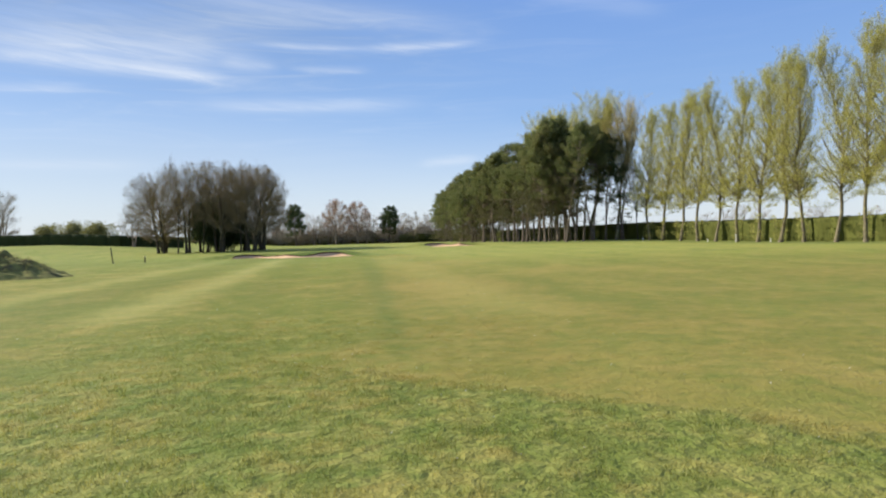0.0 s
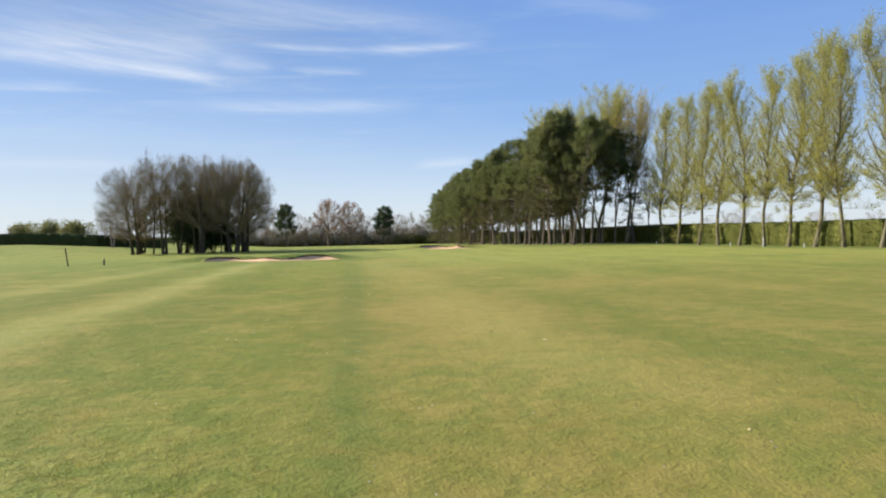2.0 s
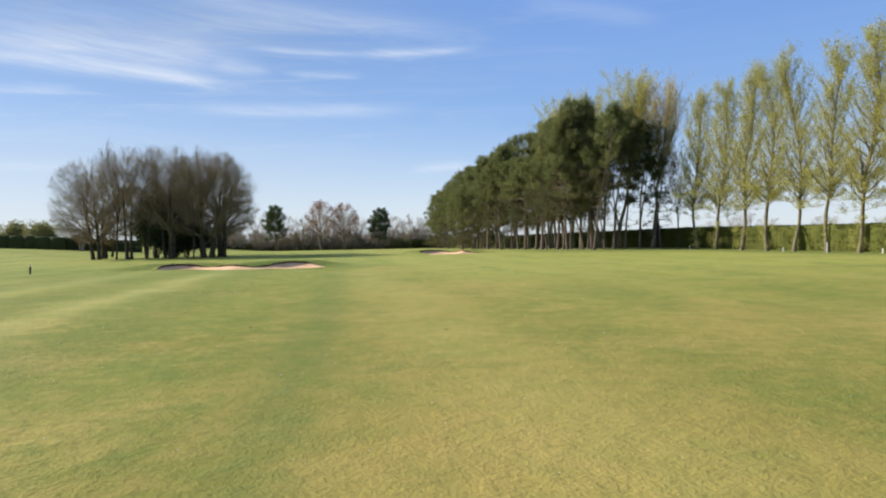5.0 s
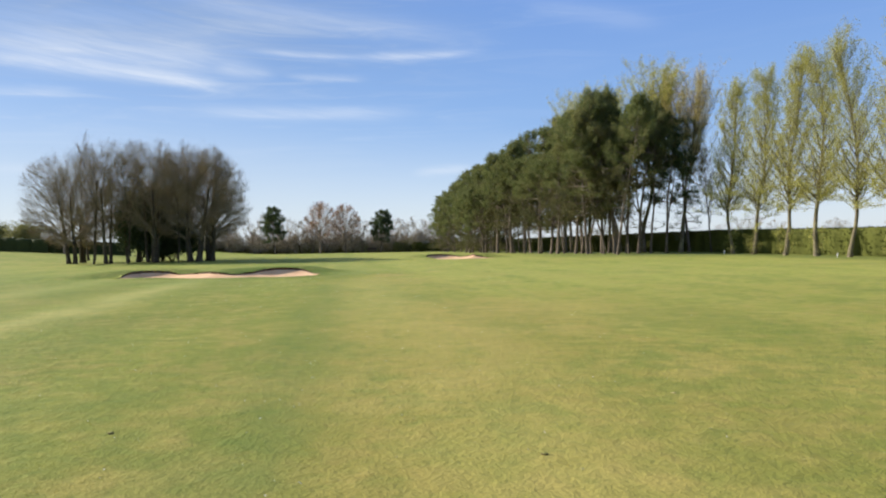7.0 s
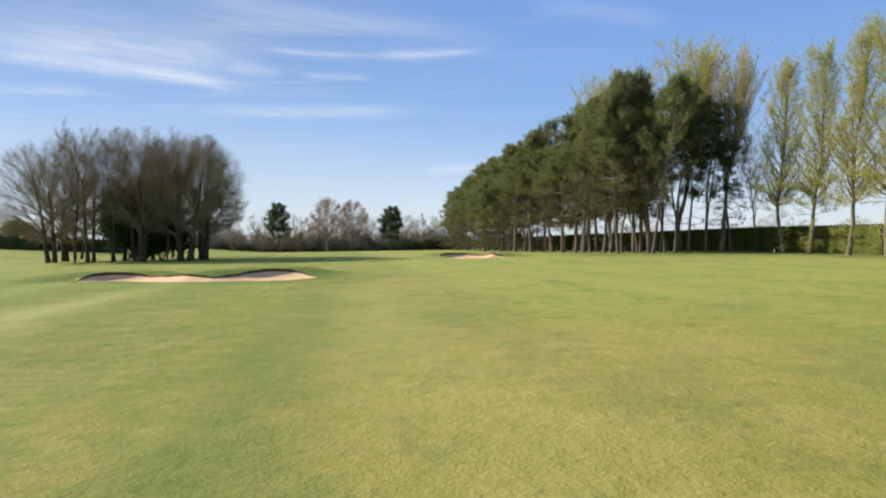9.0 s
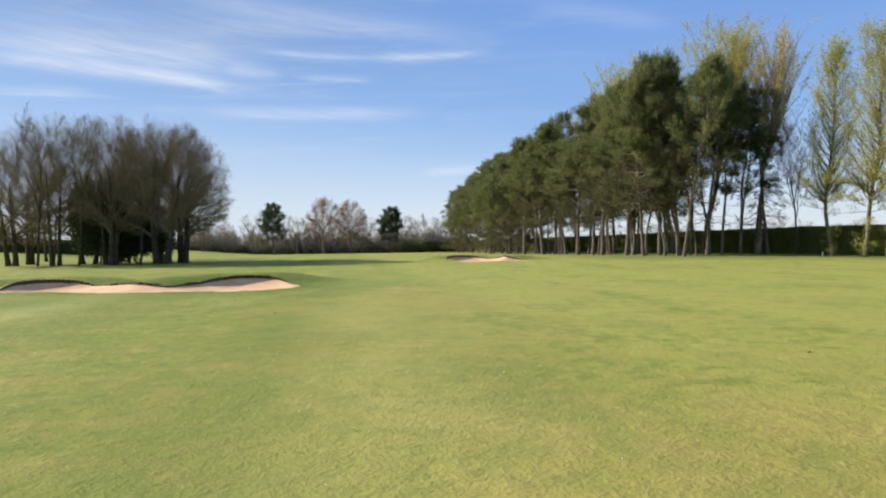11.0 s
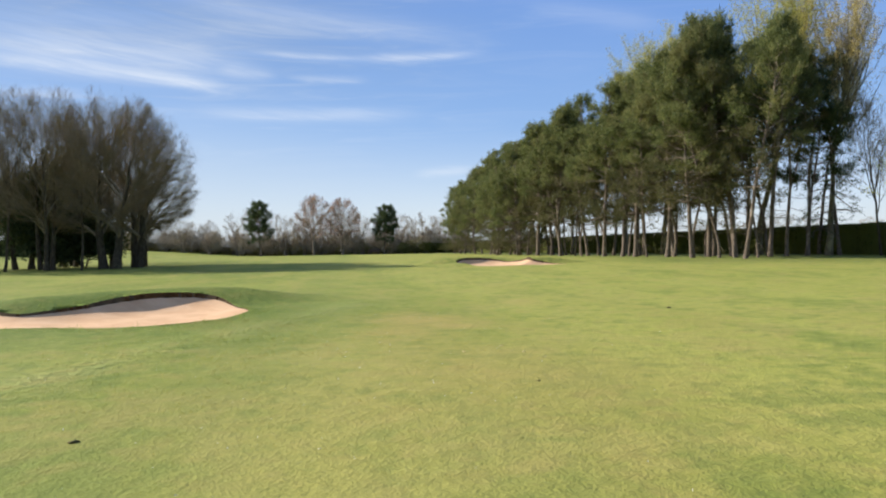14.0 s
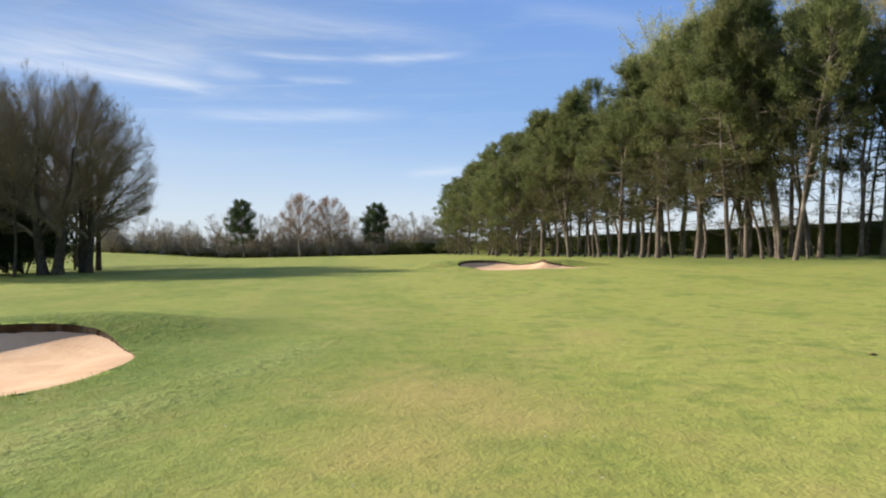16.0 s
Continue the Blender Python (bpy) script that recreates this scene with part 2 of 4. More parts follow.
    # the bluish-green line left by the mower
    line = g.math("DIVIDE", g.sub(g.add(x, g.mul(y, 0.115)), g.add(0.5, g.mul(g.sub(blotch, 0.5), 0.7))), g.ramp(y, 14.0, 50.0, 0.28, 0.75))
    line = g.math("EXPONENT", g.mul(g.mul(line, line), -1.0))
    col = g.mix(g.mul(line, g.mul(g.ramp(g.add(g.mul(mott, 0.5), g.mul(clump, 0.5)), 0.38, 0.60, 0.25, 1.0), g.mul(g.ramp(y, 7.0, 12.0), g.ramp(y, 20.0, 62.0, 0.66, 0.24)))), col, (0.092, 0.142, 0.040))
    # worn patches of straw and bare soil
    for hx, hy, hw, hl, hp in ((-3.9, 62.3, 0.9, 1.3, 0.62), (-4.4, 60.4, 0.5, 0.5, 0.5), (-3.2, 61.2, 0.5, 0.4, 0.5), (-2.6, 56.5, 1.7, 2.4, 0.36), (0.4, 41.0, 3.0, 3.2, 0.34), (-0.3, 22.0, 1.5, 3.0, 0.30), (-1.6, 66.5, 0.8, 1.2, 0.35), (5.5, 30.0, 2.6, 3.0, 0.26)):
        ux, uy = g.math("DIVIDE", g.add(g.sub(x, hx), g.mul(g.sub(mott, 0.5), hw * 1.6)), hw), g.math("DIVIDE", g.add(g.sub(y, hy), g.mul(g.sub(blotch, 0.5), hl * 1.6)), hl)
        col = g.mix(g.mul(g.math("EXPONENT", g.mul(g.add(g.mul(ux, ux), g.mul(uy, uy)), -1.0)), hp), col, (0.370, 0.272, 0.120))
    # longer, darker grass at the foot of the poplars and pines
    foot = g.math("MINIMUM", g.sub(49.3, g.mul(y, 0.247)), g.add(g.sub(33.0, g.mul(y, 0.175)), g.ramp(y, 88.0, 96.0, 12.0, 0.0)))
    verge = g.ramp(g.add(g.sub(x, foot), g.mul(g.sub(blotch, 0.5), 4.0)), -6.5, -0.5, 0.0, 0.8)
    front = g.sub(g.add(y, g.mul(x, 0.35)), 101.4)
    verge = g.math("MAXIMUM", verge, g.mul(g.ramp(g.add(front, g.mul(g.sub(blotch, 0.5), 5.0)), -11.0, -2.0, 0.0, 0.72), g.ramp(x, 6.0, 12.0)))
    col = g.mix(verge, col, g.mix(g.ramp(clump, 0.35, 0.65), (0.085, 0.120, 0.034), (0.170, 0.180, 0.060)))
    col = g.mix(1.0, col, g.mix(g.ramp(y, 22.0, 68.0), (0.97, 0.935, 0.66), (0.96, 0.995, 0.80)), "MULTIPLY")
    return col, fine, clump, wild


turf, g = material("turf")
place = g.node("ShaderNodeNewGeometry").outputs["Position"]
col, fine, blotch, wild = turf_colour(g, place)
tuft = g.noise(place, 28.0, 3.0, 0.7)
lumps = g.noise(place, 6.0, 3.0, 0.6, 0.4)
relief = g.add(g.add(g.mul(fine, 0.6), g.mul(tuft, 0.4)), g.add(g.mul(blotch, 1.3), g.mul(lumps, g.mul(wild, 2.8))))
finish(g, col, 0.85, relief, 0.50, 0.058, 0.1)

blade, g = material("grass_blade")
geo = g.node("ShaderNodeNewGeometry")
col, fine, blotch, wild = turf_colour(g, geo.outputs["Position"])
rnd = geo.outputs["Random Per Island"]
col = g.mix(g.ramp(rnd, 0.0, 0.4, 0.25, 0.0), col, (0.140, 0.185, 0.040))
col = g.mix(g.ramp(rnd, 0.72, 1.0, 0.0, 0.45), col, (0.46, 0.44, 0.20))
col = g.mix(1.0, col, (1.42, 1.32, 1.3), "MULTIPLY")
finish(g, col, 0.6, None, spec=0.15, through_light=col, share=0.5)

sand, g = material("bunker_sand")
place = g.node("ShaderNodeNewGeometry").outputs["Position"]
a, b = g.noise(place, 1.3, 4.0, 0.6, 0.5), g.noise(place, 16.0, 4.0, 0.7)
col = g.mix(g.ramp(a, 0.3, 0.7), (0.535, 0.335, 0.195), (0.640, 0.425, 0.262))
col = g.mix(g.ramp(b, 0.55, 0.8, 0.0, 0.4), col, (0.34, 0.21, 0.12))
rake = g.noise(g.xyz(g.mul(g.split(place)[0], 12.0), g.mul(g.split(place)[1], 2.0), 0.0), 1.0, 2.0, 0.5, 1.5)
finish(g, col, 0.95, g.add(g.mul(b, 0.5), g.mul(rake, 0.45)), 0.5, 0.03, 0.1)

lip_soil, g = material("lip_soil")
place = g.node("ShaderNodeNewGeometry").outputs["Position"]
a = g.noise(place, 7.0, 4.0, 0.7)
finish(g, g.mix(g.ramp(a, 0.35, 0.7), (0.060, 0.040, 0.022), (0.110, 0.076, 0.040)), 0.95, a, 0.8, 0.04, 0.1)

earth, g = material("dug_earth")
place = g.node("ShaderNodeNewGeometry").outputs["Position"]
a, b = g.noise(place, 1.6, 5.0, 0.65, 0.8), g.noise(place, 14.0, 4.0, 0.7)
nz = g.split(g.node("ShaderNodeNewGeometry").outputs["Normal"])[2]
col = g.mix(g.ramp(g.add(a, g.mul(nz, 0.35)), 0.62, 0.86), (0.120, 0.098, 0.050), (0.215, 0.205, 0.066))
col = g.mix(g.ramp(b, 0.5, 0.75, 0.0, 0.4), col, (0.06, 0.052, 0.024))
finish(g, col, 0.95, b, 0.8, 0.06, 0.1)


def bark_material(name, dark, light, patch=(0.5, 0.72), lichen=None):
    m, g = material(name)
    tc = g.node("ShaderNodeTexCoord").outputs["Object"]
    x, y, z = g.split(tc)
    rid = g.noise(g.xyz(g.mul(x, 22.0), g.mul(y, 22.0), g.mul(z, 3.5)), 1.0, 4.0, 0.7, 0.4)
    pat = g.noise(tc, 0.8, 4.0, 0.6, 0.5)
    col = g.mix(g.ramp(rid, 0.35, 0.7), dark, light)
    if lichen:
        col = g.mix(g.mul(g.ramp(pat, *patch), 0.8), col, lichen)
    finish(g, col, 0.9, rid, 0.8, 0.03, 0.15)
    return m


def leaf_material(name, dark, light, glow, share, dry=None):
    m, g = material(name)
    geo = g.node("ShaderNodeNewGeometry")
    info = g.node("ShaderNodeObjectInfo").outputs["Random"]
    rnd = geo.outputs["Random Per Island"]
    big = g.noise(geo.outputs["Position"], 0.45, 3.0, 0.6)
    col = g.mix(g.ramp(g.add(g.mul(rnd, 0.55), g.mul(big, 0.6)), 0.25, 0.9), dark, light)
    col = g.mix(g.mul(info, 0.25), col, dark)
    if dry:
        col = g.mix(g.ramp(g.add(big, g.mul(rnd, 0.3)), 0.66, 0.85, 0.0, 0.8), col, dry)
    finish(g, col, 0.75, None, spec=0.1, through_light=g.mix(0.5, col, glow), share=share)
    return m


pine_bark = bark_material("pine_bark", (0.080, 0.062, 0.047), (0.225, 0.178, 0.138), (0.50, 0.66), (0.36, 0.300, 0.235))
poplar_bark = bark_material("poplar_bark", (0.085, 0.070, 0.044), (0.255, 0.215, 0.140), (0.45, 0.62), (0.27, 0.245, 0.12))
# stem bark is darkened for crown shade, limb bark lightened for sun on it
grey_bark = bark_material("grey_bark", (0.036, 0.029, 0.019), (0.115, 0.092, 0.060), (0.5, 0.7), (0.15, 0.135, 0.075))
lit_limb_bark = bark_material("sunlit_limb_bark", (0.125, 0.100, 0.062), (0.320, 0.265, 0.172))
twig_bark = bark_material("twig_bark", (0.185, 0.138, 0.074), (0.335, 0.250, 0.138))
# red twigs and the next two barks: base colours lightened to hold aerial haze
red_twig = bark_material("red_twig_bark", (0.36, 0.225, 0.150), (0.53, 0.350, 0.245))
hazed_twig = bark_material("hazed_twig_bark", (0.28, 0.235, 0.170), (0.43, 0.365, 0.270))
hazed_bark = bark_material("hazed_bark", (0.16, 0.125, 0.095), (0.30, 0.245, 0.185))
needles = leaf_material("pine_needles", (0.040, 0.060, 0.027), (0.265, 0.290, 0.110), (0.24, 0.265, 0.080), 0.40, (0.235, 0.200, 0.092))
# lower boughs: browner needles, with shade put into the darker colour
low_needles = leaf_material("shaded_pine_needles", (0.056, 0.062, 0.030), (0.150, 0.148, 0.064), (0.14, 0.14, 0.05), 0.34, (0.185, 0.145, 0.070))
deep_needles = leaf_material("deep_green_needles", (0.046, 0.064, 0.030), (0.230, 0.252, 0.104), (0.21, 0.235, 0.08), 0.38, (0.19, 0.15, 0.075))
dark_needles = leaf_material("dark_needles", (0.040, 0.060, 0.032), (0.108, 0.132, 0.058), (0.09, 0.12, 0.04), 0.30)
poplar_leaf = leaf_material("poplar_leaves", (0.290, 0.280, 0.082), (0.51, 0.475, 0.160), (0.56, 0.53, 0.13), 0.5)
bronze_leaf = leaf_material("bronze_leaves", (0.46, 0.370, 0.16), (0.62, 0.520, 0.23), (0.62, 0.50, 0.17), 0.48)
hedge_leaf = leaf_material("hedge_leaves", (0.026, 0.036, 0.008), (0.122, 0.132, 0.030), (0.11, 0.125, 0.02), 0.2)
dark_hedge_leaf = leaf_material("dark_hedge_leaves", (0.022, 0.032, 0.012), (0.052, 0.064, 0.022), (0.05, 0.07, 0.01), 0.12)
shrub_leaf = leaf_material("shrub_leaves", (0.150, 0.155, 0.062), (0.290, 0.280, 0.115), (0.24, 0.23, 0.09), 0.4)


def plain(name, colour, rough=0.6):
    m, g = material(name)
    tc = g.node("ShaderNodeTexCoord").outputs["Object"]
    n = g.noise(tc, 14.0, 3.0)
    finish(g, g.mix(g.ramp(n, 0.3, 0.8, 0.0, 0.45), colour, tuple(0.55 * c for c in colour)), rough, n, 0.2, 0.01)
    return m


straw = plain("dry_straw", (0.46, 0.38, 0.20), 0.9)
black_wood = plain("black_stained_wood", (0.030, 0.026, 0.022), 0.7)
cream_paint = plain("cream_paint", (0.62, 0.55, 0.32), 0.5)
white_paint = plain("white_paint", (0.75, 0.74, 0.70), 0.5)
brown_wood = plain("brown_timber", (0.09, 0.065, 0.045), 0.8)


# ---- mesh tools ----
def mesh_of(name, verts, faces, smooth=True):
    """A mesh out of arrays: verts n x 3, faces m x k."""
    verts, faces = np.asarray(verts, np.float32), np.asarray(faces, np.int32)
    me, k = bpy.data.meshes.new(name), faces.shape[1]
    me.vertices.add(len(verts))
    me.vertices.foreach_set("co", verts.ravel())
    me.loops.add(faces.size)
    me.loops.foreach_set("vertex_index", faces.ravel())
    me.polygons.add(len(faces))
    me.polygons.foreach_set("loop_start", np.arange(len(faces), dtype=np.int32) * k)
    me.polygons.foreach_set("use_smooth", np.full(len(faces), smooth))
    me.update(calc_edges=True)
    return me


def part(name, me, mat, parent=None, label=""):
    ob = new(name, me)
    if not me.materials:
        me.materials.append(mat)
    if parent:
        ob.parent = parent
    return tagged(ob, label) if label else ob


def from_bmesh(name, bm, smooth=False):
    me = bpy.data.meshes.new(name)
    bm.to_mesh(me)
    bm.free()
    for p in me.polygons:
        p.use_smooth = smooth
    return me


def tubes(paths, sides):
    """Tapered round tubes along polylines: paths of (points, radii)."""
    vs, fs, base = [], [], 0
    ang = np.linspace(0, 2 * np.pi, sides, endpoint=False)
    for pts, rad in paths:
        pts, rad = np.asarray(pts, float), np.asarray(rad, float)
        n = len(pts)
        tan = np.gradient(pts, axis=0)
        tan /= np.linalg.norm(tan, axis=1)[:, None] + 1e-9
        ref = np.where(np.abs(tan[:, 2:3]) > 0.9, [[1.0, 0, 0]], [[0, 0, 1.0]])
        a = np.cross(tan, ref)
        a /= np.linalg.norm(a, axis=1)[:, None] + 1e-9
        b = np.cross(tan, a)
        ring = pts[:, None] + rad[:, None, None] * (np.cos(ang)[None, :, None] * a[:, None] + np.sin(ang)[None, :, None] * b[:, None])
        vs.append(ring.reshape(-1, 3))
        i, j = np.meshgrid(np.arange(n - 1), np.arange(sides), indexing="ij")
        k = (j + 1) % sides
        fs.append(np.stack([i * sides + j, i * sides + k, (i + 1) * sides + k, (i + 1) * sides + j], -1).reshape(-1, 4) + base)
        base += n * sides
    return np.concatenate(vs), np.concatenate(fs)


def unit(v):
    return v / (np.linalg.norm(v, axis=-1, keepdims=True) + 1e-9)


def sprigs(rng, centres, per, spread, length, width, lift=0.3, out=None):
    """Loose triangles scattered round centres: needles, leaves and leaf clumps."""
    c = np.repeat(np.asarray(centres, float), per, axis=0)
    n = len(c)
    base = c + rng.normal(0, 1, (n, 3)) * spread
    d = rng.normal(0, 1, (n, 3))
    d[:, 2] += lift
    if out is not None:
        d += np.repeat(out, per, axis=0)
    d = unit(d)
    side = unit(np.cross(d, rng.normal(0, 1, (n, 3))))
    ln = length * rng.uniform(0.6, 1.4, (n, 1))
    w = width * rng.uniform(0.6, 1.4, (n, 1))
    v = np.stack([base - side * w * 0.5, base + side * w * 0.5, base + d * ln], 1).reshape(-1, 3)
    return v, np.arange(3 * n).reshape(-1, 3)


def strand(rng, p, d, length, n, r0, r1, wander=0.15, pull=(0, 0, 0)):
    """A wandering limb from p along d."""
    pts, d, p = [np.array(p, float)], unit(np.array(d, float)), np.array(p, float)
    for _ in range(n):
        d = unit(d + rng.normal(0, wander, 3) + np.array(pull))
        p = p + d * length / n
        pts.append(p)
    return np.array(pts), np.linspace(r0, r1, n + 1)


def along(path, f):
    pts, rad = path
    k = f * (len(pts) - 1)
    i = min(int(k), len(pts) - 2)
    return pts[i] + (pts[i + 1] - pts[i]) * (k - i), unit(pts[i + 1] - pts[i]), rad[i] + (rad[i + 1] - rad[i]) * (k - i)


def around(rng, d, angle, turn):
    """A direction that leaves d by angle, turned about it."""
    a = unit(np.cross(d, [0.31, 0.87, 0.38]))
    b = np.cross(d, a)
    return d * math.cos(angle) + (a * math.cos(turn) + b * math.sin(turn)) * math.sin(angle)


# ---- trees ----
def pine(seed, height=15.0, bare=0.30, girth=0.19, reach=3.0, leaf=None, name="pine_tree", lower=6, clump=16, thick=6, skirt=0.34, droop=0.0, point=1.6, fork_odds=0.55, step=(0.024, 0.044), low_leaf=None):
    """A field-grown pine: bare lower trunk with stubs, a skirt of thin boughs coloured brownish and darker as if
    shaded, and above it limbs in loose whorls whose outer halves carry brushes of needles.
    """
    rng = np.random.default_rng(seed)
    root = new(name)
    lean = rng.normal(0, 0.05, 2)
    trunk = strand(rng, (0, 0, -0.25), (lean[0], lean[1], 1), height + 0.05, 16, girth, 0.03, 0.045, (0, 0, 0.04))
    trunk[1][0] *= 1.4
    stems, fork = [trunk], None
    if rng.random() < fork_odds:
        p, d, r = along(trunk, rng.uniform(0.16, 0.36))
        fork = strand(rng, p, around(rng, d, 0.38, rng.uniform(0, 6.3)), height * 0.55, 9, r * 0.75, 0.03, 0.06, (0, 0, 0.17))
        stems.append(fork)
    limbs, kinds, turn, z = [], [], rng.uniform(0, 6.3), bare
    while z < 0.99:
        t = (z - bare) / (1 - bare)
        size = reach * (0.78 + 0.26 * min(1.0, t / 0.38)) * (1.0 if t < 0.42 else 1 - 0.86 * ((t - 0.42) / 0.58) ** point)
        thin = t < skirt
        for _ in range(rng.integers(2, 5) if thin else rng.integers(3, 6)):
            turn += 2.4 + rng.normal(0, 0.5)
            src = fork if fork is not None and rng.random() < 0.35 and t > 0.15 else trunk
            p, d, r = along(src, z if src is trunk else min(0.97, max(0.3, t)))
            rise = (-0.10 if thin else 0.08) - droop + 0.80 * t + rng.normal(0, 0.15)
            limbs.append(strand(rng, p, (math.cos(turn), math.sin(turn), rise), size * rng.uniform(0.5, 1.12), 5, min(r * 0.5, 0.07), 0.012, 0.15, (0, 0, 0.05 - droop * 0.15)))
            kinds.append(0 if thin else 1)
        z += rng.uniform(*step)
    subs, tufts = [], [[], []]
    for lb, k in zip(limbs, kinds):
        for _ in range(thick if k else max(2, int(thick * 0.8))):
            p, d, r = along(lb, rng.uniform(0.5, 1.0))
            s = strand(rng, p, around(rng, d, rng.uniform(0.3, 1.0), rng.uniform(0, 6.3)), rng.uniform(0.35, 0.95), 3, 0.012, 0.005, 0.2, (0, 0, 0.22))
            subs.append(s)
            tufts[k] += [(s[0][j], unit(s[0][j] - s[0][j - 1])) for j in (1, 2, 3)]
        tufts[k].append((lb[0][-1], unit(lb[0][-1] - lb[0][-2])))
    tip = trunk[0][-1]
    tufts[1] += [(tip + rng.normal(0, 0.12, 3), np.array([0, 0, 1.0])) for _ in range(6)]
    dead = []
    for _ in range(lower):
        p, d, r = along(trunk, rng.uniform(0.10, bare + 0.1))
        a = rng.uniform(0, 6.3)
        dead.append(strand(rng, p, (math.cos(a), math.sin(a), rng.uniform(-0.2, 0.4)), rng.uniform(0.7, 2.6), 4, 0.026, 0.006, 0.25, (0, 0, -0.04)))
        if rng.random() < 0.6:
            tufts[0] += [(dead[-1][0][j], np.zeros(3)) for j in (3, 4)]
    v1, f1 = tubes(stems, 8)
    v2, f2 = tubes(limbs + dead, 4)
    v3, f3 = tubes(subs[::3], 3)
    part("trunk", mesh_of("pine_trunk", np.concatenate([v1, v2, v3]), np.concatenate([f1, f2 + len(v1), f3 + len(v1) + len(v2)])), pine_bark, root)
    # slot 1 gives the skirt the needle colour that has shade painted in
    vs, fs, slots, base = [], [], [], 0
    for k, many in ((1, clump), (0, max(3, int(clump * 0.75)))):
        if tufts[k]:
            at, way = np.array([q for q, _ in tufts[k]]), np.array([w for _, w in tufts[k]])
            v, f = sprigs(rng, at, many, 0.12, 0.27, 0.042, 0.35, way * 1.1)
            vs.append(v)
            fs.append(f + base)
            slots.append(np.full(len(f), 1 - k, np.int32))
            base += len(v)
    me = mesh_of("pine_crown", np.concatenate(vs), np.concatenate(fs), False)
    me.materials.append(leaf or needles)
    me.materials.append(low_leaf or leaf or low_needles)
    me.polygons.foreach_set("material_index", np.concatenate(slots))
    part("crown", me, None, root, "dense brushes of dark green needles, browner and coloured as shaded below")
    return root


def poplar(seed, height=17.0, wide=1.0, start=0.25, leaf=None, foot=0, density=1.0, name="poplar_tree", girth=0.135, top=0.05, steep=1.0, skirt=15, leafy=9):
    """A tall narrow poplar coming into leaf: steep limbs with airy tufts of small leaves, the lowest ones spreading."""
    rng = np.random.default_rng(seed)
    root = new(name)
    trunk = strand(rng, (0, 0, -0.25), (rng.normal(0, 0.025), rng.normal(0, 0.025), 1), height + 0.2, 18, girth, 0.02, 0.065, (0, 0, 0.14))
    trunk[1][:2] *= (1.5, 1.15)
    limbs, subs, spots = [], [], []
    turn = rng.uniform(0, 6.3)

    def clothe(lb, twigs, reach):
        for _ in range(twigs):
            q, d2, r2 = along(lb, rng.uniform(0.12, 1.0))
            s = strand(rng, q, around(rng, d2, rng.uniform(0.25, 0.8), rng.uniform(0, 6.3)), reach * rng.uniform(0.5, 1.4), 3, 0.009, 0.003, 0.10, (0, 0, 0.42))
            subs.append(s)
            spots.extend([s[0][1], s[0][2], s[0][3]])
        spots.append(lb[0][-1])

    many = int(70 * wide)
    for k in range(many):
        f = start + (0.96 - start) * (k / many) ** 1.1
        turn += 2.4 + rng.normal(0, 0.3)
        p, d, r = along(trunk, f)
        t = (f - start) / (1 - start)
        ang = steep * rng.uniform(0.60, 1.0) * (1.1 - 0.45 * t)
        size = height * wide * (top + 0.125 * (1 - t) ** 0.6) * (0.72 + 0.28 * min(1.0, t / 0.15)) * rng.uniform(0.65, 1.2)
        way = (math.cos(turn) * math.sin(ang), math.sin(turn) * math.sin(ang), math.cos(ang))
        lb = strand(rng, p, way, size, 7, min(r * 0.55, 0.050), 0.006, 0.10, (0, 0, 0.16))
        limbs.append(lb)
        clothe(lb, int(9 * density) + 2, 1.0)
    for _ in range(skirt):
        turn += 2.4
        p, d, r = along(trunk, start + rng.uniform(-0.04, 0.16))
        ang = rng.uniform(1.05, 1.45)
        lb = strand(rng, p, (math.cos(turn) * math.sin(ang), math.sin(turn) * math.sin(ang), math.cos(ang)), height * wide * rng.uniform(0.06, 0.13), 6, 0.024, 0.005, 0.12, (0, 0, 0.02))
        limbs.append(lb)
        clothe(lb, int(9 * density) + 2, 0.75)
    for _ in range(foot):
        z, a = 0.1 + 2.4 * rng.random() ** 1.4, rng.uniform(0, 6.3)
        q = np.array([math.cos(a) * 0.2, math.sin(a) * 0.2, z])
        s = strand(rng, q, (math.cos(a) * 0.6, math.sin(a) * 0.6, 1.0), rng.uniform(0.4, 0.9), 3, 0.008, 0.003, 0.1, (0, 0, 0.2))
        subs.append(s)
        spots += [s[0][1], s[0][2], s[0][3], s[0][3]]
    v1, f1 = tubes([trunk], 10)
    v2, f2 = tubes(limbs, 5)
    v3, f3 = tubes(subs[::2], 3)
    part("trunk", mesh_of("poplar_trunk", np.concatenate([v1, v2, v3]), np.concatenate([f1, f2 + len(v1), f3 + len(v1) + len(v2)])), poplar_bark, root)
    v, f = sprigs(rng, spots, leafy, 0.10, 0.075, 0.055, 0.4)
    part("crown", mesh_of("poplar_crown", v, f, False), leaf or poplar_leaf, root, "airy fresh yellow-green spring leaves")
    return root


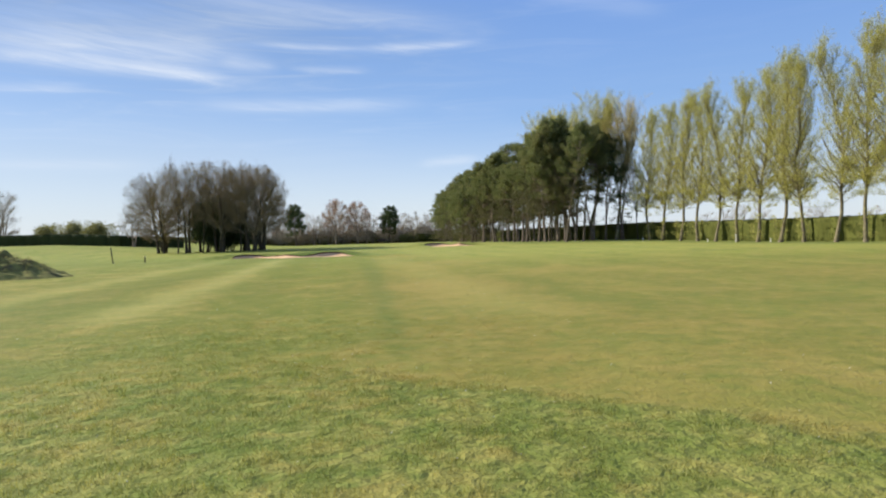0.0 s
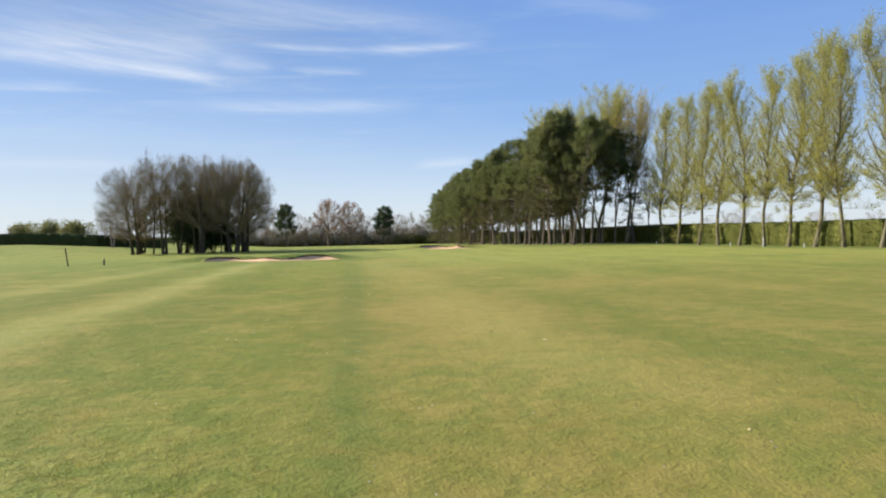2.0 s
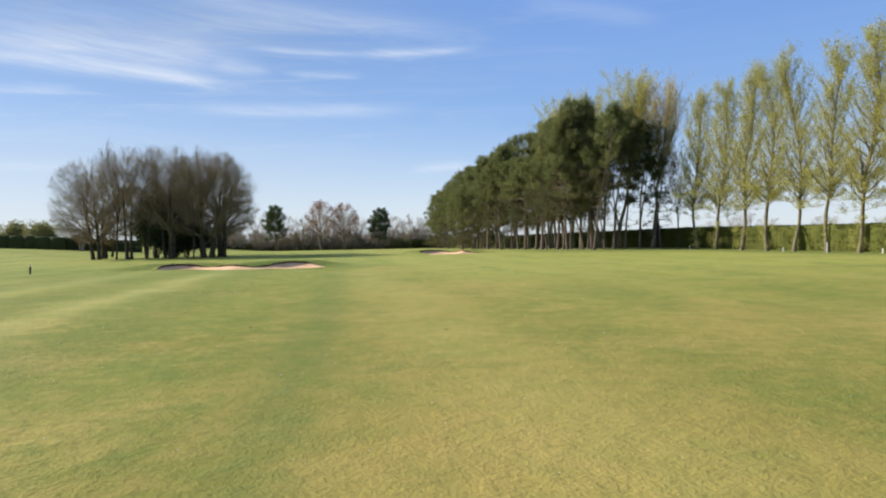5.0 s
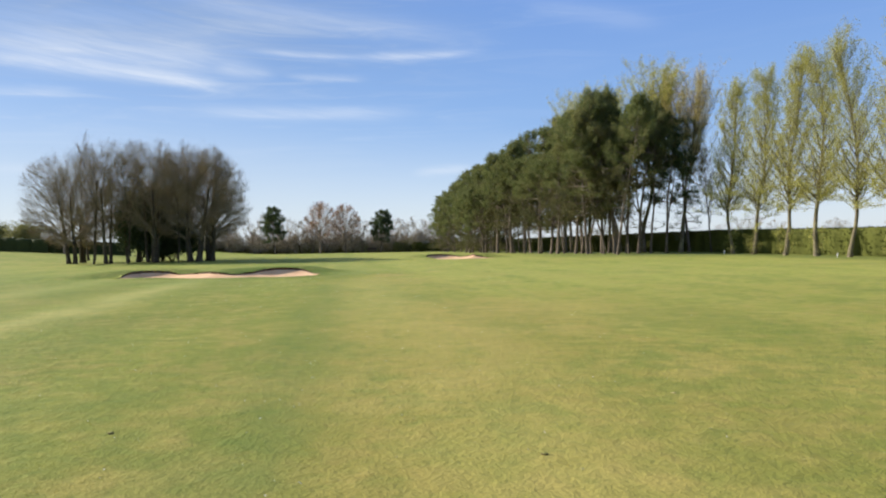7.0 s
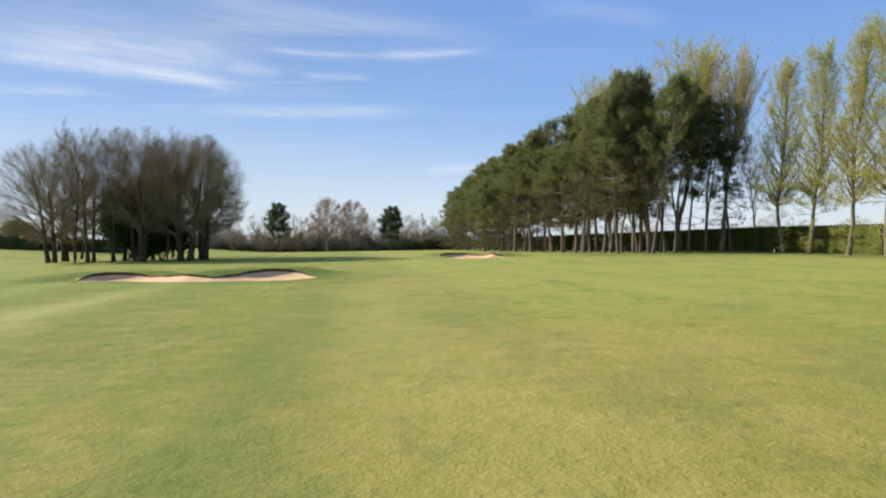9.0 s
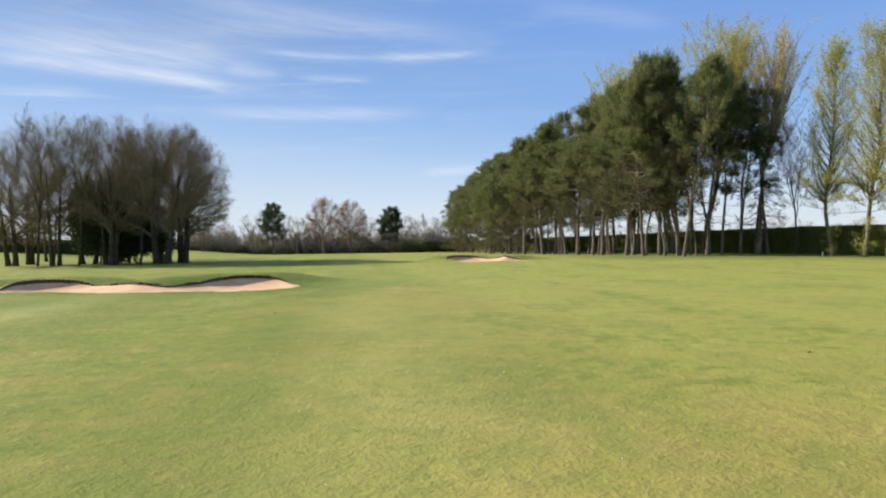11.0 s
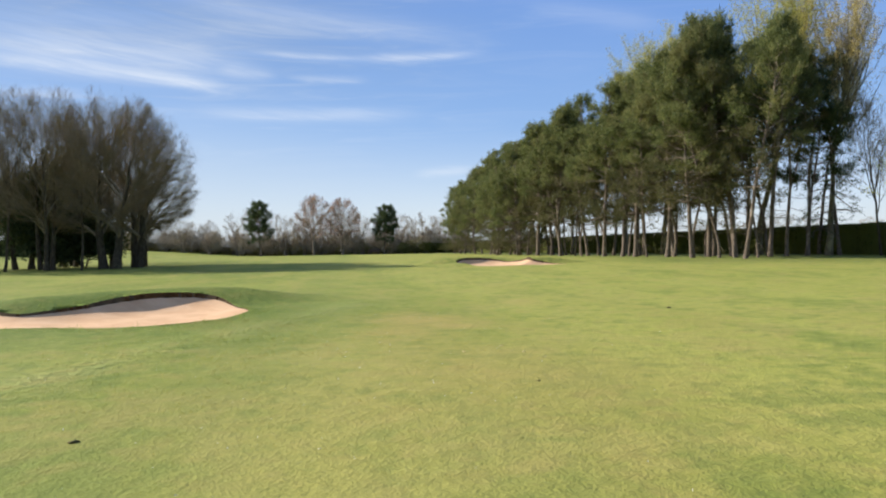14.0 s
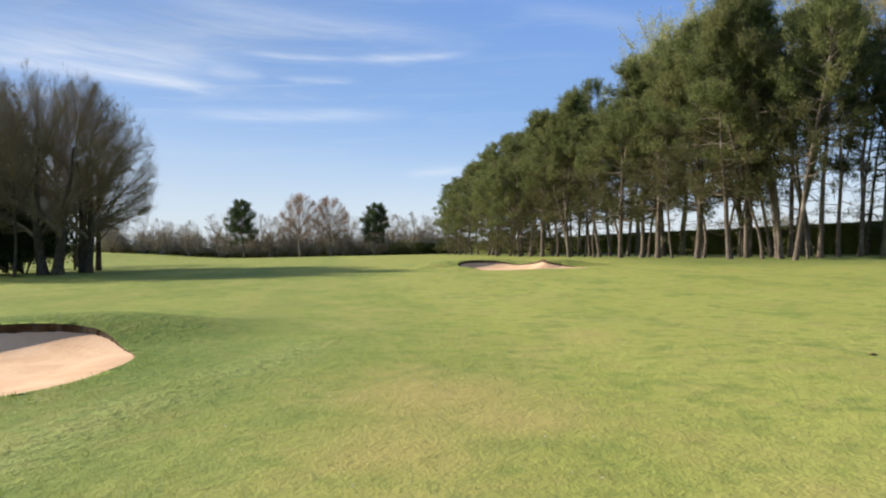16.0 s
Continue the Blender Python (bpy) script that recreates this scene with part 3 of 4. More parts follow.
def dome_tree(seed, height=12.0, radius=4.3, stems=1, fork=0.16, girth=0.22, limbs=12, boughs=9, twigs=6, sprays=7, bark=None, twig=None, floor=-0.45, sliver=0.0040, name="bare_tree"):
    """A leafless broadleaf tree with a rounded crown: limbs fan out from low on the stems, branch again and end in fine twigs on one even dome."""
    rng = np.random.default_rng(seed)
    root = new(name)
    mid, semi = height * 0.55, np.array([radius, radius, height * 0.45])

    def room(p, d):
        """How far it is from p along d to the dome."""
        q, w = (p - (0, 0, mid)) / semi, d / semi
        aa, bb, cc = w @ w, 2 * q @ w, q @ q - 1
        return max(0.0, (-bb + math.sqrt(max(0.0, bb * bb - 4 * aa * cc))) / (2 * aa))

    tiers = [[], [], [], []]
    for k in range(stems):
        a = 6.283 * k / stems + rng.uniform(-0.5, 0.5)
        off = 0.0 if stems == 1 else 0.42
        tiers[0].append(strand(rng, (math.cos(a) * off, math.sin(a) * off, -0.25), (math.cos(a) * off * 0.2, math.sin(a) * off * 0.2, 1), height * 0.62, 9, girth * rng.uniform(0.8, 1.1), girth * 0.16, 0.05, (0, 0, 0.05)))
        tiers[0][-1][1][0] *= 1.3
    for k in range(limbs):
        stem = tiers[0][k % stems]
        h = floor + (0.97 - floor) * (k + 0.5) / limbs
        a = k * 2.4 + rng.normal(0, 0.25)
        goal = np.array([math.cos(a) * math.sqrt(1 - h * h), math.sin(a) * math.sqrt(1 - h * h), h]) * semi + (0, 0, mid)
        p, d, r = along(stem, min(0.95, fork / 0.62 + 0.62 * (k / limbs) ** 1.3 + rng.uniform(0, 0.06)))
        u = np.linspace(0, 1, 9)[:, None]
        bend = p + (goal - p) * 0.5 + (0, 0, 0.10 * np.linalg.norm(goal - p)) - (goal - p) * (0.12, 0.12, 0)
        pts = (1 - u) ** 2 * p + 2 * u * (1 - u) * bend + u * u * (p + (goal - p) * rng.uniform(0.66, 0.86))
        pts[1:] += np.cumsum(rng.normal(0, 0.035, (8, 3)), 0)
        tiers[1].append((pts, np.linspace(max(r * 0.6, 0.03), 0.009, 9)))
    for tier, count, span, lo in ((2, boughs, 3.4, 0.20), (3, twigs, 1.9, 0.10)):
        for path in tiers[tier - 1]:
            turn = rng.uniform(0, 6.3)
            for k in range(count):
                q, d, r = along(path, lo + (0.95 - lo) * (k + rng.uniform(0.0, 1.0)) / count)
                turn += 2.4 + rng.normal(0, 0.4)
                way = unit(around(rng, d, rng.uniform(0.30, 0.80), turn) + 0.5 * unit((q - (0, 0, mid * 0.5)) / semi))
                ln = min(span * rng.uniform(0.6, 1.1), room(q, way) * rng.uniform(0.6, 1.04))
                if ln > 0.18:
                    tiers[tier].append(strand(rng, q, way, ln, 4 if tier == 2 else 2, max(r * 0.55, 0.0075 if tier == 2 else 0.0045), 0.003, 0.08, (0, 0, 0.02)))
    vv, ff, base = [], [], 0
    for paths, sides in zip(tiers, (9, 6, 4, 3)):
        v, f = tubes(paths, sides)
        vv.append(v)
        ff.append(f + base)
        base += len(v)
    me = mesh_of("dome_trunk", np.concatenate(vv), np.concatenate(ff))
    # stems take the shade-dark bark, all later tiers the sun-lightened one
    me.materials.append(bark or grey_bark)
    me.materials.append(bark or lit_limb_bark)
    me.polygons.foreach_set("material_index", np.concatenate([np.full(len(f), min(1, k), np.int32) for k, f in enumerate(ff)]))
    part("trunk", me, None, root)
    tri = []
    for path in tiers[3] + tiers[2]:
        for _ in range(sprays):
            q, d, r = along(path, rng.uniform(0.1, 1.0))
            w = unit(around(rng, d, rng.uniform(0.3, 1.3), rng.uniform(0, 6.3)) + 0.25 * unit((q - (0, 0, mid * 0.6)) / semi))
            ln = min(rng.uniform(0.25, 0.8), room(q, w) + rng.uniform(0.1, 0.7))
            side = unit(np.cross(w, rng.normal(0, 1, 3))) * sliver
            tri.append((q - side, q + side, q + w * ln))
    v = np.array(tri).reshape(-1, 3)
    part("crown", mesh_of("dome_crown", v, np.arange(len(v)).reshape(-1, 3), False), twig or twig_bark, root, "haze of fine leafless brown twigs")
    return root


def bare_tree(seed, height=12.0, stems=2, spread=0.5, girth=0.17, bark=None, twig=None, clear=0.18, dense=1.0, slim=False, name="bare_tree", levels=3, sliver=0.0062, per=14):
    """A leafless broadleaf tree: a few stems that fork and fork again into a haze of fine twigs."""
    rng = np.random.default_rng(seed)
    root = new(name)
    tiers, ends = [[], [], [], []], []

    def branch(p, d, length, r, tier):
        path = strand(rng, p, d, length, (8, 6, 4, 3)[tier], r, r * (0.30, 0.25, 0.25, 0.3)[tier], (0.06, 0.10, 0.13, 0.15)[tier], (0, 0, (0.06, 0.07, 0.06, 0.04)[tier]))
        tiers[tier].append(path)
        if tier == levels:
            ends.append(path)
            return
        count = int((9, 6, 5)[tier] * dense * rng.uniform(0.8, 1.2)) + 1
        turn = rng.uniform(0, 6.3)
        for k in range(count):
            lo = clear if tier == 0 else 0.2
            f = lo + (1 - lo) * (k + rng.uniform(0.2, 0.9)) / count
            q, d2, r2 = along(path, min(f, 0.98))
            turn += 2.4 + rng.normal(0, 0.4)
            ang = spread * rng.uniform(0.7, 1.3) * (1.15 if tier else 1.25) * (1.15 - 0.5 * f)
            if slim and tier == 0:
                ang *= 0.7
            size = length * (0.62, 0.58, 0.55)[tier] * rng.uniform(0.75, 1.12) * (1.06 - 0.40 * f)
            branch(q, around(rng, d2, ang, turn), size, max(r2 * 0.62, 0.006), tier + 1)

    for k in range(stems):
        a = rng.uniform(0, 6.3)
        off = 0.0 if stems == 1 else 0.28
        tilt = 0.04 if stems == 1 else rng.uniform(0.06, 0.20)
        branch((math.cos(a) * off, math.sin(a) * off, -0.25), (math.cos(a) * tilt, math.sin(a) * tilt, 1), height * rng.uniform(0.60, 0.74), girth * rng.uniform(0.7, 1.1), 0)
    vv, ff, base = [], [], 0
    for paths, sides in zip(tiers, (8, 6, 4, 3)):
        if paths:
            v, f = tubes(paths, sides)
            vv.append(v)
            ff.append(f + base)
            base += len(v)
    part("trunk", mesh_of("bare_trunk", np.concatenate(vv), np.concatenate(ff)), bark or grey_bark, root)
    # fine twigs: slender three-cornered slivers
    count, tri = max(6, int(per * dense)), []
    for pts, rad in ends:
        for _ in range(count):
            q, d, r = along((pts, rad), rng.uniform(0.05, 1.0))
            w = around(rng, d, rng.uniform(0.2, 0.8), rng.uniform(0, 6.3))
            w[2] += 0.15
            ln = rng.uniform(0.35, 0.95) * height / 12
            side = unit(np.cross(w, rng.normal(0, 1, 3))) * sliver
            tip = q + w * ln
            tri.append((q - side, q + side, tip))
            m = q + w * ln * 0.5
            w2 = around(rng, unit(w), 0.5, rng.uniform(0, 6.3))
            tri.append((m - side * 0.7, m + side * 0.7, m + w2 * ln * 0.55))
    v = np.array(tri).reshape(-1, 3)
    part("crown", mesh_of("bare_crown", v, np.arange(len(v)).reshape(-1, 3), False), twig or twig_bark, root, "haze of fine leafless brown twigs")
    return root


def bush(seed, size, leaf, name="shrub", per=9, count=420):
    """A rounded shrub: short stems and an uneven crown of leaf clumps."""
    rng = np.random.default_rng(seed)
    root = new(name)
    wx, wy, h = size
    lobes = [(rng.normal(0, 0.30, 2) * (wx, wy), rng.uniform(0.45, 0.75)) for _ in range(6)]
    spots = []
    for _ in range(count):
        (ox, oy), s = lobes[rng.integers(6)]
        d = unit(rng.normal(0, 1, 3))
        rr = s * rng.uniform(0.75, 1.05)
        spots.append((ox + d[0] * wx * 0.5 * rr, oy + d[1] * wy * 0.5 * rr, max(0.12, h * (0.52 + 0.48 * d[2] * rr / 0.78))))
    paths = []
    for _ in range(7):
        a = rng.uniform(0, 6.3)
        paths.append(strand(rng, (math.cos(a) * 0.1, math.sin(a) * 0.1, -0.15), (math.cos(a) * 0.4, math.sin(a) * 0.4, 1), h * 0.75, 4, 0.05, 0.012, 0.12))
    v, f = tubes(paths, 5)
    part("trunk", mesh_of("shrub_trunk", v, f), grey_bark, root)
    v, f = sprigs(rng, spots, per, 0.05 * h + 0.06, 0.15 + 0.018 * h, 0.09 + 0.010 * h, 0.2)
    part("crown", mesh_of("shrub_crown", v, f, False), leaf, root)
    return root


def hedge(name, x0, y0, x1, y1, height, thick, leaf, seed, label, per_metre=150, columns=2.1):
    """A clipped hedge: bulging body with a coat of leaf sprays."""
    rng = np.random.default_rng(seed)
    length = math.hypot(x1 - x0, y1 - y0)
    root = new(name)
    root.location = (x0, y0, 0)
    tx, ty = (x1 - x0) / length, (y1 - y0) / length
    nu, prof = max(8, int(length / 0.45)), []
    for k in range(11):
        a = k / 10
        if a < 0.4:
            prof.append((-0.5, a / 0.4))
        elif a > 0.6:
            prof.append((0.5, (1 - a) / 0.4))
        else:
            prof.append(((a - 0.5) / 0.2, 1.0 + 0.04 * math.sin(math.pi * (a - 0.4) / 0.2)))
    verts = []
    for i in range(nu + 1):
        u = length * i / nu
        swell = 0.42 + 0.72 * abs(math.sin(math.pi * u / columns + 0.5 * noise.noise(Vector((u * 0.2, 3, seed))))) ** 0.5
        top = height * (1 + 0.015 * noise.noise(Vector((u * 0.35, seed, 0))))
        gx, gy = x0 + tx * u, y0 + ty * u
        gz = ground_z(gx, gy)
        shut = 0.04 if i in (0, nu) else 1.0
        for s, h in prof:
            w = shut * s * thick * swell * (1.0 + 0.12 * noise.noise(Vector((u * 1.3, h * 3, seed))))
            verts.append((tx * u - ty * w, ty * u + tx * w, gz - 0.1 + h * top + 0.06 * noise.noise(Vector((u * 2, s * 3, seed + 5)))))
    k = len(prof)
    faces = [(i * k + j, (i + 1) * k + j, (i + 1) * k + j + 1, i * k + j + 1) for i in range(nu) for j in range(k - 1)]
    v = np.array(verts)
    part("body", mesh_of("hedge_body", v, faces), leaf, root)
    n = int(length * per_metre)
    q = np.array(faces)[rng.integers(0, len(faces), n)]
    w = rng.dirichlet((1, 1, 1, 1), n)
    spots = (v[q] * w[:, :, None]).sum(1)
    sv, sf = sprigs(rng, spots, 5, 0.03, 0.085, 0.06, 0.35)
    part("foliage", mesh_of("hedge_foliage", sv, sf, False), leaf, root)
    return tagged(root, label, "hedge")


# ---- ground ----
def smooth(a, lo, hi):
    t = min(1.0, max(0.0, (a - lo) / (hi - lo)))
    return t * t * (3 - 2 * t)


def base_z(x, y):
    """The lie of the land: a fairway with a slight rise past the bunkers that levels out to the far trees."""
    z = 0.0125 * max(0.0, min(y, 98) - 72) * smooth(y, 60, 100) - 0.0024 * max(0.0, min(y, 215) - 98)
    z += 1.75 * smooth(-x, 38, 72) * smooth(y, 85, 125)
    z += 0.02 * math.sin(x * 0.21 + 1) * math.sin(y * 0.17) * smooth(y, 8, 20)
    return z


def melt(values, k):
    """A soft minimum."""
    return -k * math.log(sum(math.exp(-v / k) for v in values))


LOBES = {
    "near": (((-9.85, 64.4, 1.8, 2.5), (-17.0, 64.1, 1.9, 1.8), (-14.0, 62.85, 3.4, 0.9), (-11.2, 63.5, 1.3, 1.3), (-15.2, 63.35, 1.5, 1.2)), 0.26, 0.43),
    "far": (((-0.2, 93.5, 2.3, 2.4), (2.7, 92.4, 1.5, 0.8)), 0.2, 0.42),
}


def bunker_d(key, x, y):
    """Roughly the distance to the bunker's rim, below nought inside."""
    lobes, k = LOBES[key][:2]
    d = melt([(math.hypot((x - cx) / rx, (y - cy) / ry) - 1) * min(rx, ry) for cx, cy, rx, ry in lobes], k)
    return d + 0.12 * noise.noise(Vector((x * 0.7, y * 0.7, 4.0)))


def bunker_at(x, y):
    if -28 < x < -2 and 54 < y < 77:
        return "near"
    if -10 < x < 11 and 85 < y < 104:
        return "far"
    return None


def back_share(key, x, y):
    """How far a place lies to the north-west of its lobe, where the lip is built up: 0 to 1."""
    best = 0.0
    for cx, cy, rx, ry in LOBES[key][0][:2]:
        u, v = (x - cx) / (rx + 0.4), (y - cy) / (ry + 0.3)
        best = max(best, smooth(0.95 * v - 0.58 * u, 0.20, 1.2) * math.exp(-0.9 * max(0.0, math.hypot(u, v) - 1.5)))
    return best


def ground_z(x, y):
    z, key = base_z(x, y), bunker_at(x, y)
    if key:
        d = bunker_d(key, x, y)
        if d >= -0.02:
            z += LOBES[key][2] * back_share(key, x, y) * math.exp(-(max(0.0, d - 0.5) / 2.1) ** 2)
        else:
            z = sand_z(key, x, y, d) - 0.35
    return z


def sand_z(key, x, y, d):
    """Raked sand: flush with the turf in front, dished, and run some way up under the lip behind."""
    w, deep, high = back_share(key, x, y), smooth(-d, 0.0, 1.1), LOBES[key][2]
    z = base_z(x, y) - 0.015 - 0.09 * deep + 0.74 * high * w * math.exp(min(0.0, d) / 0.42)
    return z + 0.02 * deep * noise.noise(Vector((x * 1.1, y * 1.1, 9))) + 0.012 * deep * noise.noise(Vector((x * 4.1, y * 4.1, 3)))


def lines(*runs):
    out = []
    for a, b, step in runs:
        out += list(np.arange(a, b - step * 0.3, step))
    return out


far_lines = [230, 260, 300, 360, 450, 600, 850, 1200, 1700]
xs = [-v for v in reversed(far_lines)] + lines((-200, -60, 10), (-60, -22, 1.2), (-22, -20.4, 0.4), (-20.4, -7.6, 0.10), (-7.6, -4, 0.4), (-4, 6, 0.16), (6, 50, 1.2), (50, 200, 10)) + far_lines
ys = [-v for v in reversed(far_lines)] + lines((-200, -8, 10), (-8, 60.8, 0.7), (60.8, 68.2, 0.10), (68.2, 90.2, 0.6), (90.2, 97, 0.16), (97, 200, 1.6)) + far_lines
nx, ny = len(xs), len(ys)
verts = np.zeros((ny, nx, 3))
for j, y in enumerate(ys):
    for i, x in enumerate(xs):
        px, py, key = x, y, bunker_at(x, y)
        if key:
            d = bunker_d(key, x, y)
            if -0.10 < d < 0.10:                       # draw the grid onto the rim, so that it runs clean
                e = 0.03
                dx, dy = bunker_d(key, x + e, y) - d, bunker_d(key, x, y + e) - d
                m = (dx * dx + dy * dy) / (e * e) + 1e-6
                px, py = x - d * dx / e / m, y - d * dy / e / m
        verts[j, i] = px, py, ground_z(px, py)
jj, ii = np.meshgrid(np.arange(ny - 1), np.arange(nx - 1), indexing="ij")
quads = np.stack([jj * nx + ii, jj * nx + ii + 1, (jj + 1) * nx + ii + 1, (jj + 1) * nx + ii], -1).reshape(-1, 4)
ground = part("ground", mesh_of("ground", verts.reshape(-1, 3), quads), turf)
ground.data.materials.append(lip_soil)
drop = np.zeros((ny, nx), bool)
for j, y in enumerate(ys):
    for i, x in enumerate(xs):
        key = bunker_at(x, y)
        drop[j, i] = bool(key) and bunker_d(key, verts[j, i, 0], verts[j, i, 1]) < -0.02
soil = drop[:-1, :-1] | drop[1:, :-1] | drop[:-1, 1:] | drop[1:, 1:]
ground.data.polygons.foreach_set("material_index", soil.ravel().astype(np.int32))
tagged(ground, "mown fairway turf, dry tan and green in broad stripes", "grass", kind="structure")

for key, label in (("near", "pale pinkish sand filling a two-lobed bunker below a grass lip"), ("far", "pale sand of a small bunker before the pines")):
    lobes = LOBES[key][0]
    x0, x1 = min(l[0] - l[2] for l in lobes) - 0.6, max(l[0] + l[2] for l in lobes) + 0.6
    y0, y1 = min(l[1] - l[3] for l in lobes) - 0.6, max(l[1] + l[3] for l in lobes) + 0.6
    gx, gy = np.arange(x0, x1, 0.16), np.arange(y0, y1, 0.16)
    sv = [(x, y, sand_z(key, x, y, bunker_d(key, x, y))) for y in gy for x in gx]
    inside = np.array([bunker_d(key, x, y) < 0.14 for y in gy for x in gx]).reshape(len(gy), len(gx))
    jj, ii = np.meshgrid(np.arange(len(gy) - 1), np.arange(len(gx) - 1), indexing="ij")
    ok = inside[:-1, :-1] & inside[1:, :-1] & inside[:-1, 1:] & inside[1:, 1:]
    w = len(gx)
    sq = np.stack([jj * w + ii, jj * w + ii + 1, (jj + 1) * w + ii + 1, (jj + 1) * w + ii], -1)[ok]
    tagged(part("bunker_sand", mesh_of("bunker_sand", sv, sq), sand), label, "sand bunker", kind="structure")


def stand(ob, x, y, turn=0.0, scale=1.0, tall=None, sink=0.0):
    """Sets a thing on the ground."""
    tall = tall or scale
    ob.matrix_basis = pose(x, y, ground_z(x, y) - sink, 0, 0, turn) @ Matrix.Diagonal((scale, scale, tall, 1))
    return ob


def plant(kinds, x, y, seed, scale=1.0, tall=None, label="", category="tree", group=""):
    """A copy of one of the grown trees at its place."""
    ob = copy_thing(kinds, Matrix.Identity(4))
    stand(ob, x, y, (seed * 137.5) % 360, scale, tall)
    return tagged(ob, label, category, group)


def put_away(kinds):
    """Removes the pattern trees, whose copies stand."""
    for ob in kinds:
        for o in (*ob.children_recursive, ob):
            bpy.data.objects.remove(o)


# ---- pine belt ----
PINES = [pine(11, 14.4, 0.24, girth=0.17, reach=3.2), pine(12, 14.4, 0.29, girth=0.15, reach=3.0, lower=9), pine(13, 14.4, 0.22, girth=0.16, reach=3.3), pine(14, 14.4, 0.32, girth=0.15, reach=3.0, lower=12), pine(15, 14.4, 0.26, girth=0.19, reach=3.4)]
LOW = pine(9, 14.4, 0.06, girth=0.15, reach=3.1, lower=3, skirt=0.2)
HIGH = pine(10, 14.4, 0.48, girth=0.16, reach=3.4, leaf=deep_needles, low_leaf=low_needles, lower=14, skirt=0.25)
SPARSE = pine(17, 14.4, 0.66, girth=0.13, reach=1.9, lower=14, clump=8, thick=4)
THIN = pine(18, 12.0, 0.42, girth=0.085, reach=1.5, lower=8, clump=11, thick=4)
DARK = pine(16, 14.4, 0.20, girth=0.15, reach=2.3, leaf=dark_needles, lower=6, clump=8, thick=4, droop=0.45, step=(0.05, 0.085))
pine_label = "tall pine with bare lower trunk and dense dark green crown"
spots = [
    # x, y, height: the edge towards the fairway, then the rows behind it
    (16.4, 95.0, 15.4), (19.2, 97.5, 15.4), (17.3, 98.6, 15.8),
    (13.8, 102.7, 15.0), (15.2, 105.2, 16.0), (18.6, 106.5, 15.5), (12.6, 107.2, 14.6), 
    (11.2, 112.0, 14.6), (14.4, 112.4, 16.4), (10.9, 117.6, 13.6), (13.6, 118.6, 16.6), (8.6, 119.6, 13.6),
    (9.3, 122.5, 12.6), (11.8, 125.5, 15.0), (7.2, 126.2, 12.2), (9.6, 130.4, 13.8), (5.6, 131.4, 12.0),
    (7.4, 136.2, 12.8), (5.6, 140.4, 12.4), (3.8, 138.2, 12.0), (6.8, 146.0, 12.0), (3.6, 147.5, 12.2),
    (5.0, 154.0, 13.0), (2.0, 156.0, 11.5), (3.4, 163.0, 12.5), (0.8, 168.0, 11.0), (2.2, 176.0, 11.8), (16.2, 100.6, 16.6), (16.75, 97.2, 16.5), (12.2, 109.8, 14.6),
    (16.6, 109.4, 16.4), (15.8, 115.6, 16.6), (13.0, 122.4, 15.4), (11.6, 129.8, 14.2), (9.8, 135.0, 13.0), (8.4, 141.2, 12.4), (17.6, 103.4, 15.6), (14.2, 98.4, 14.2), (4.6, 143.6, 11.4), (6.2, 134.2, 12.4), (0.2, 171.0, 10.6), (-0.6, 178.0, 10.8), (4.4, 150.6, 11.4), (18.6, 99.8, 15.6),
]
for k, (x, y, h) in enumerate(spots):
    plant((HIGH if x > 16.7 and y < 101 else LOW if y > 127 and k % 3 else PINES[(3, 1)[k % 2] if y < 101 else (k * 3 + k // 5) % 5]), x, y, k + 3, 0.95 + 0.16 * ((k * 7) % 5) / 4, (h + (1.0 if y > 116 else 0.3)) / 14.6, pine_label, "pine tree", "pine belt")
# dark needle colour stands in for the shade of the belt on this tree
DENSE = pine(20, 14.4, 0.64, girth=0.15, reach=2.7, leaf=dark_needles, lower=16, clump=20, thick=7, skirt=0.0)
plant(DENSE, 22.5, 98.9, 41, 1.0, 15.0 / 15.0, "pine with a compact crown on a bare trunk, needles coloured dark as shaded", "pine tree", "pine belt")
for k, (x, y, h) in enumerate(((20.7, 98.2, 15.0), (21.4, 102.6, 13.6))):
    plant(SPARSE, x, y, k + 40, 1.0, h / 14.4, "tall pine with a thin crown and sky showing through", "pine tree", "pine belt")
for k, (x, y, h) in enumerate(((17.9, 96.4, 11.6), (15.0, 100.4, 12.0), (14.6, 103.6, 11.2), (12.9, 104.9, 11.8), (13.0, 110.6, 12.4), (11.8, 114.6, 12.0), (9.8, 115.0, 11.0), (9.9, 119.2, 12.2), (18.2, 101.5, 12.6),
                              (16.9, 103.2, 12.4), (8.2, 123.6, 11.4), (10.6, 127.6, 12.0), (6.4, 128.8, 11.0), (15.6, 97.2, 9.6))):
    plant(THIN, x, y, k + 140, 1.0 + 0.2 * (k % 3), h / 12.0, "slim young pine squeezed between larger trunks", "pine tree", "pine belt")
for k, (x, y, h) in enumerate(((25.1, 99.4, 14.0), (25.8, 103.5, 12.0))):
    plant(DARK, x, y, k + 50, 1.0, h / 15.0, "slender dark conifer with drooping lower boughs beside pines", "conifer", "pine belt")

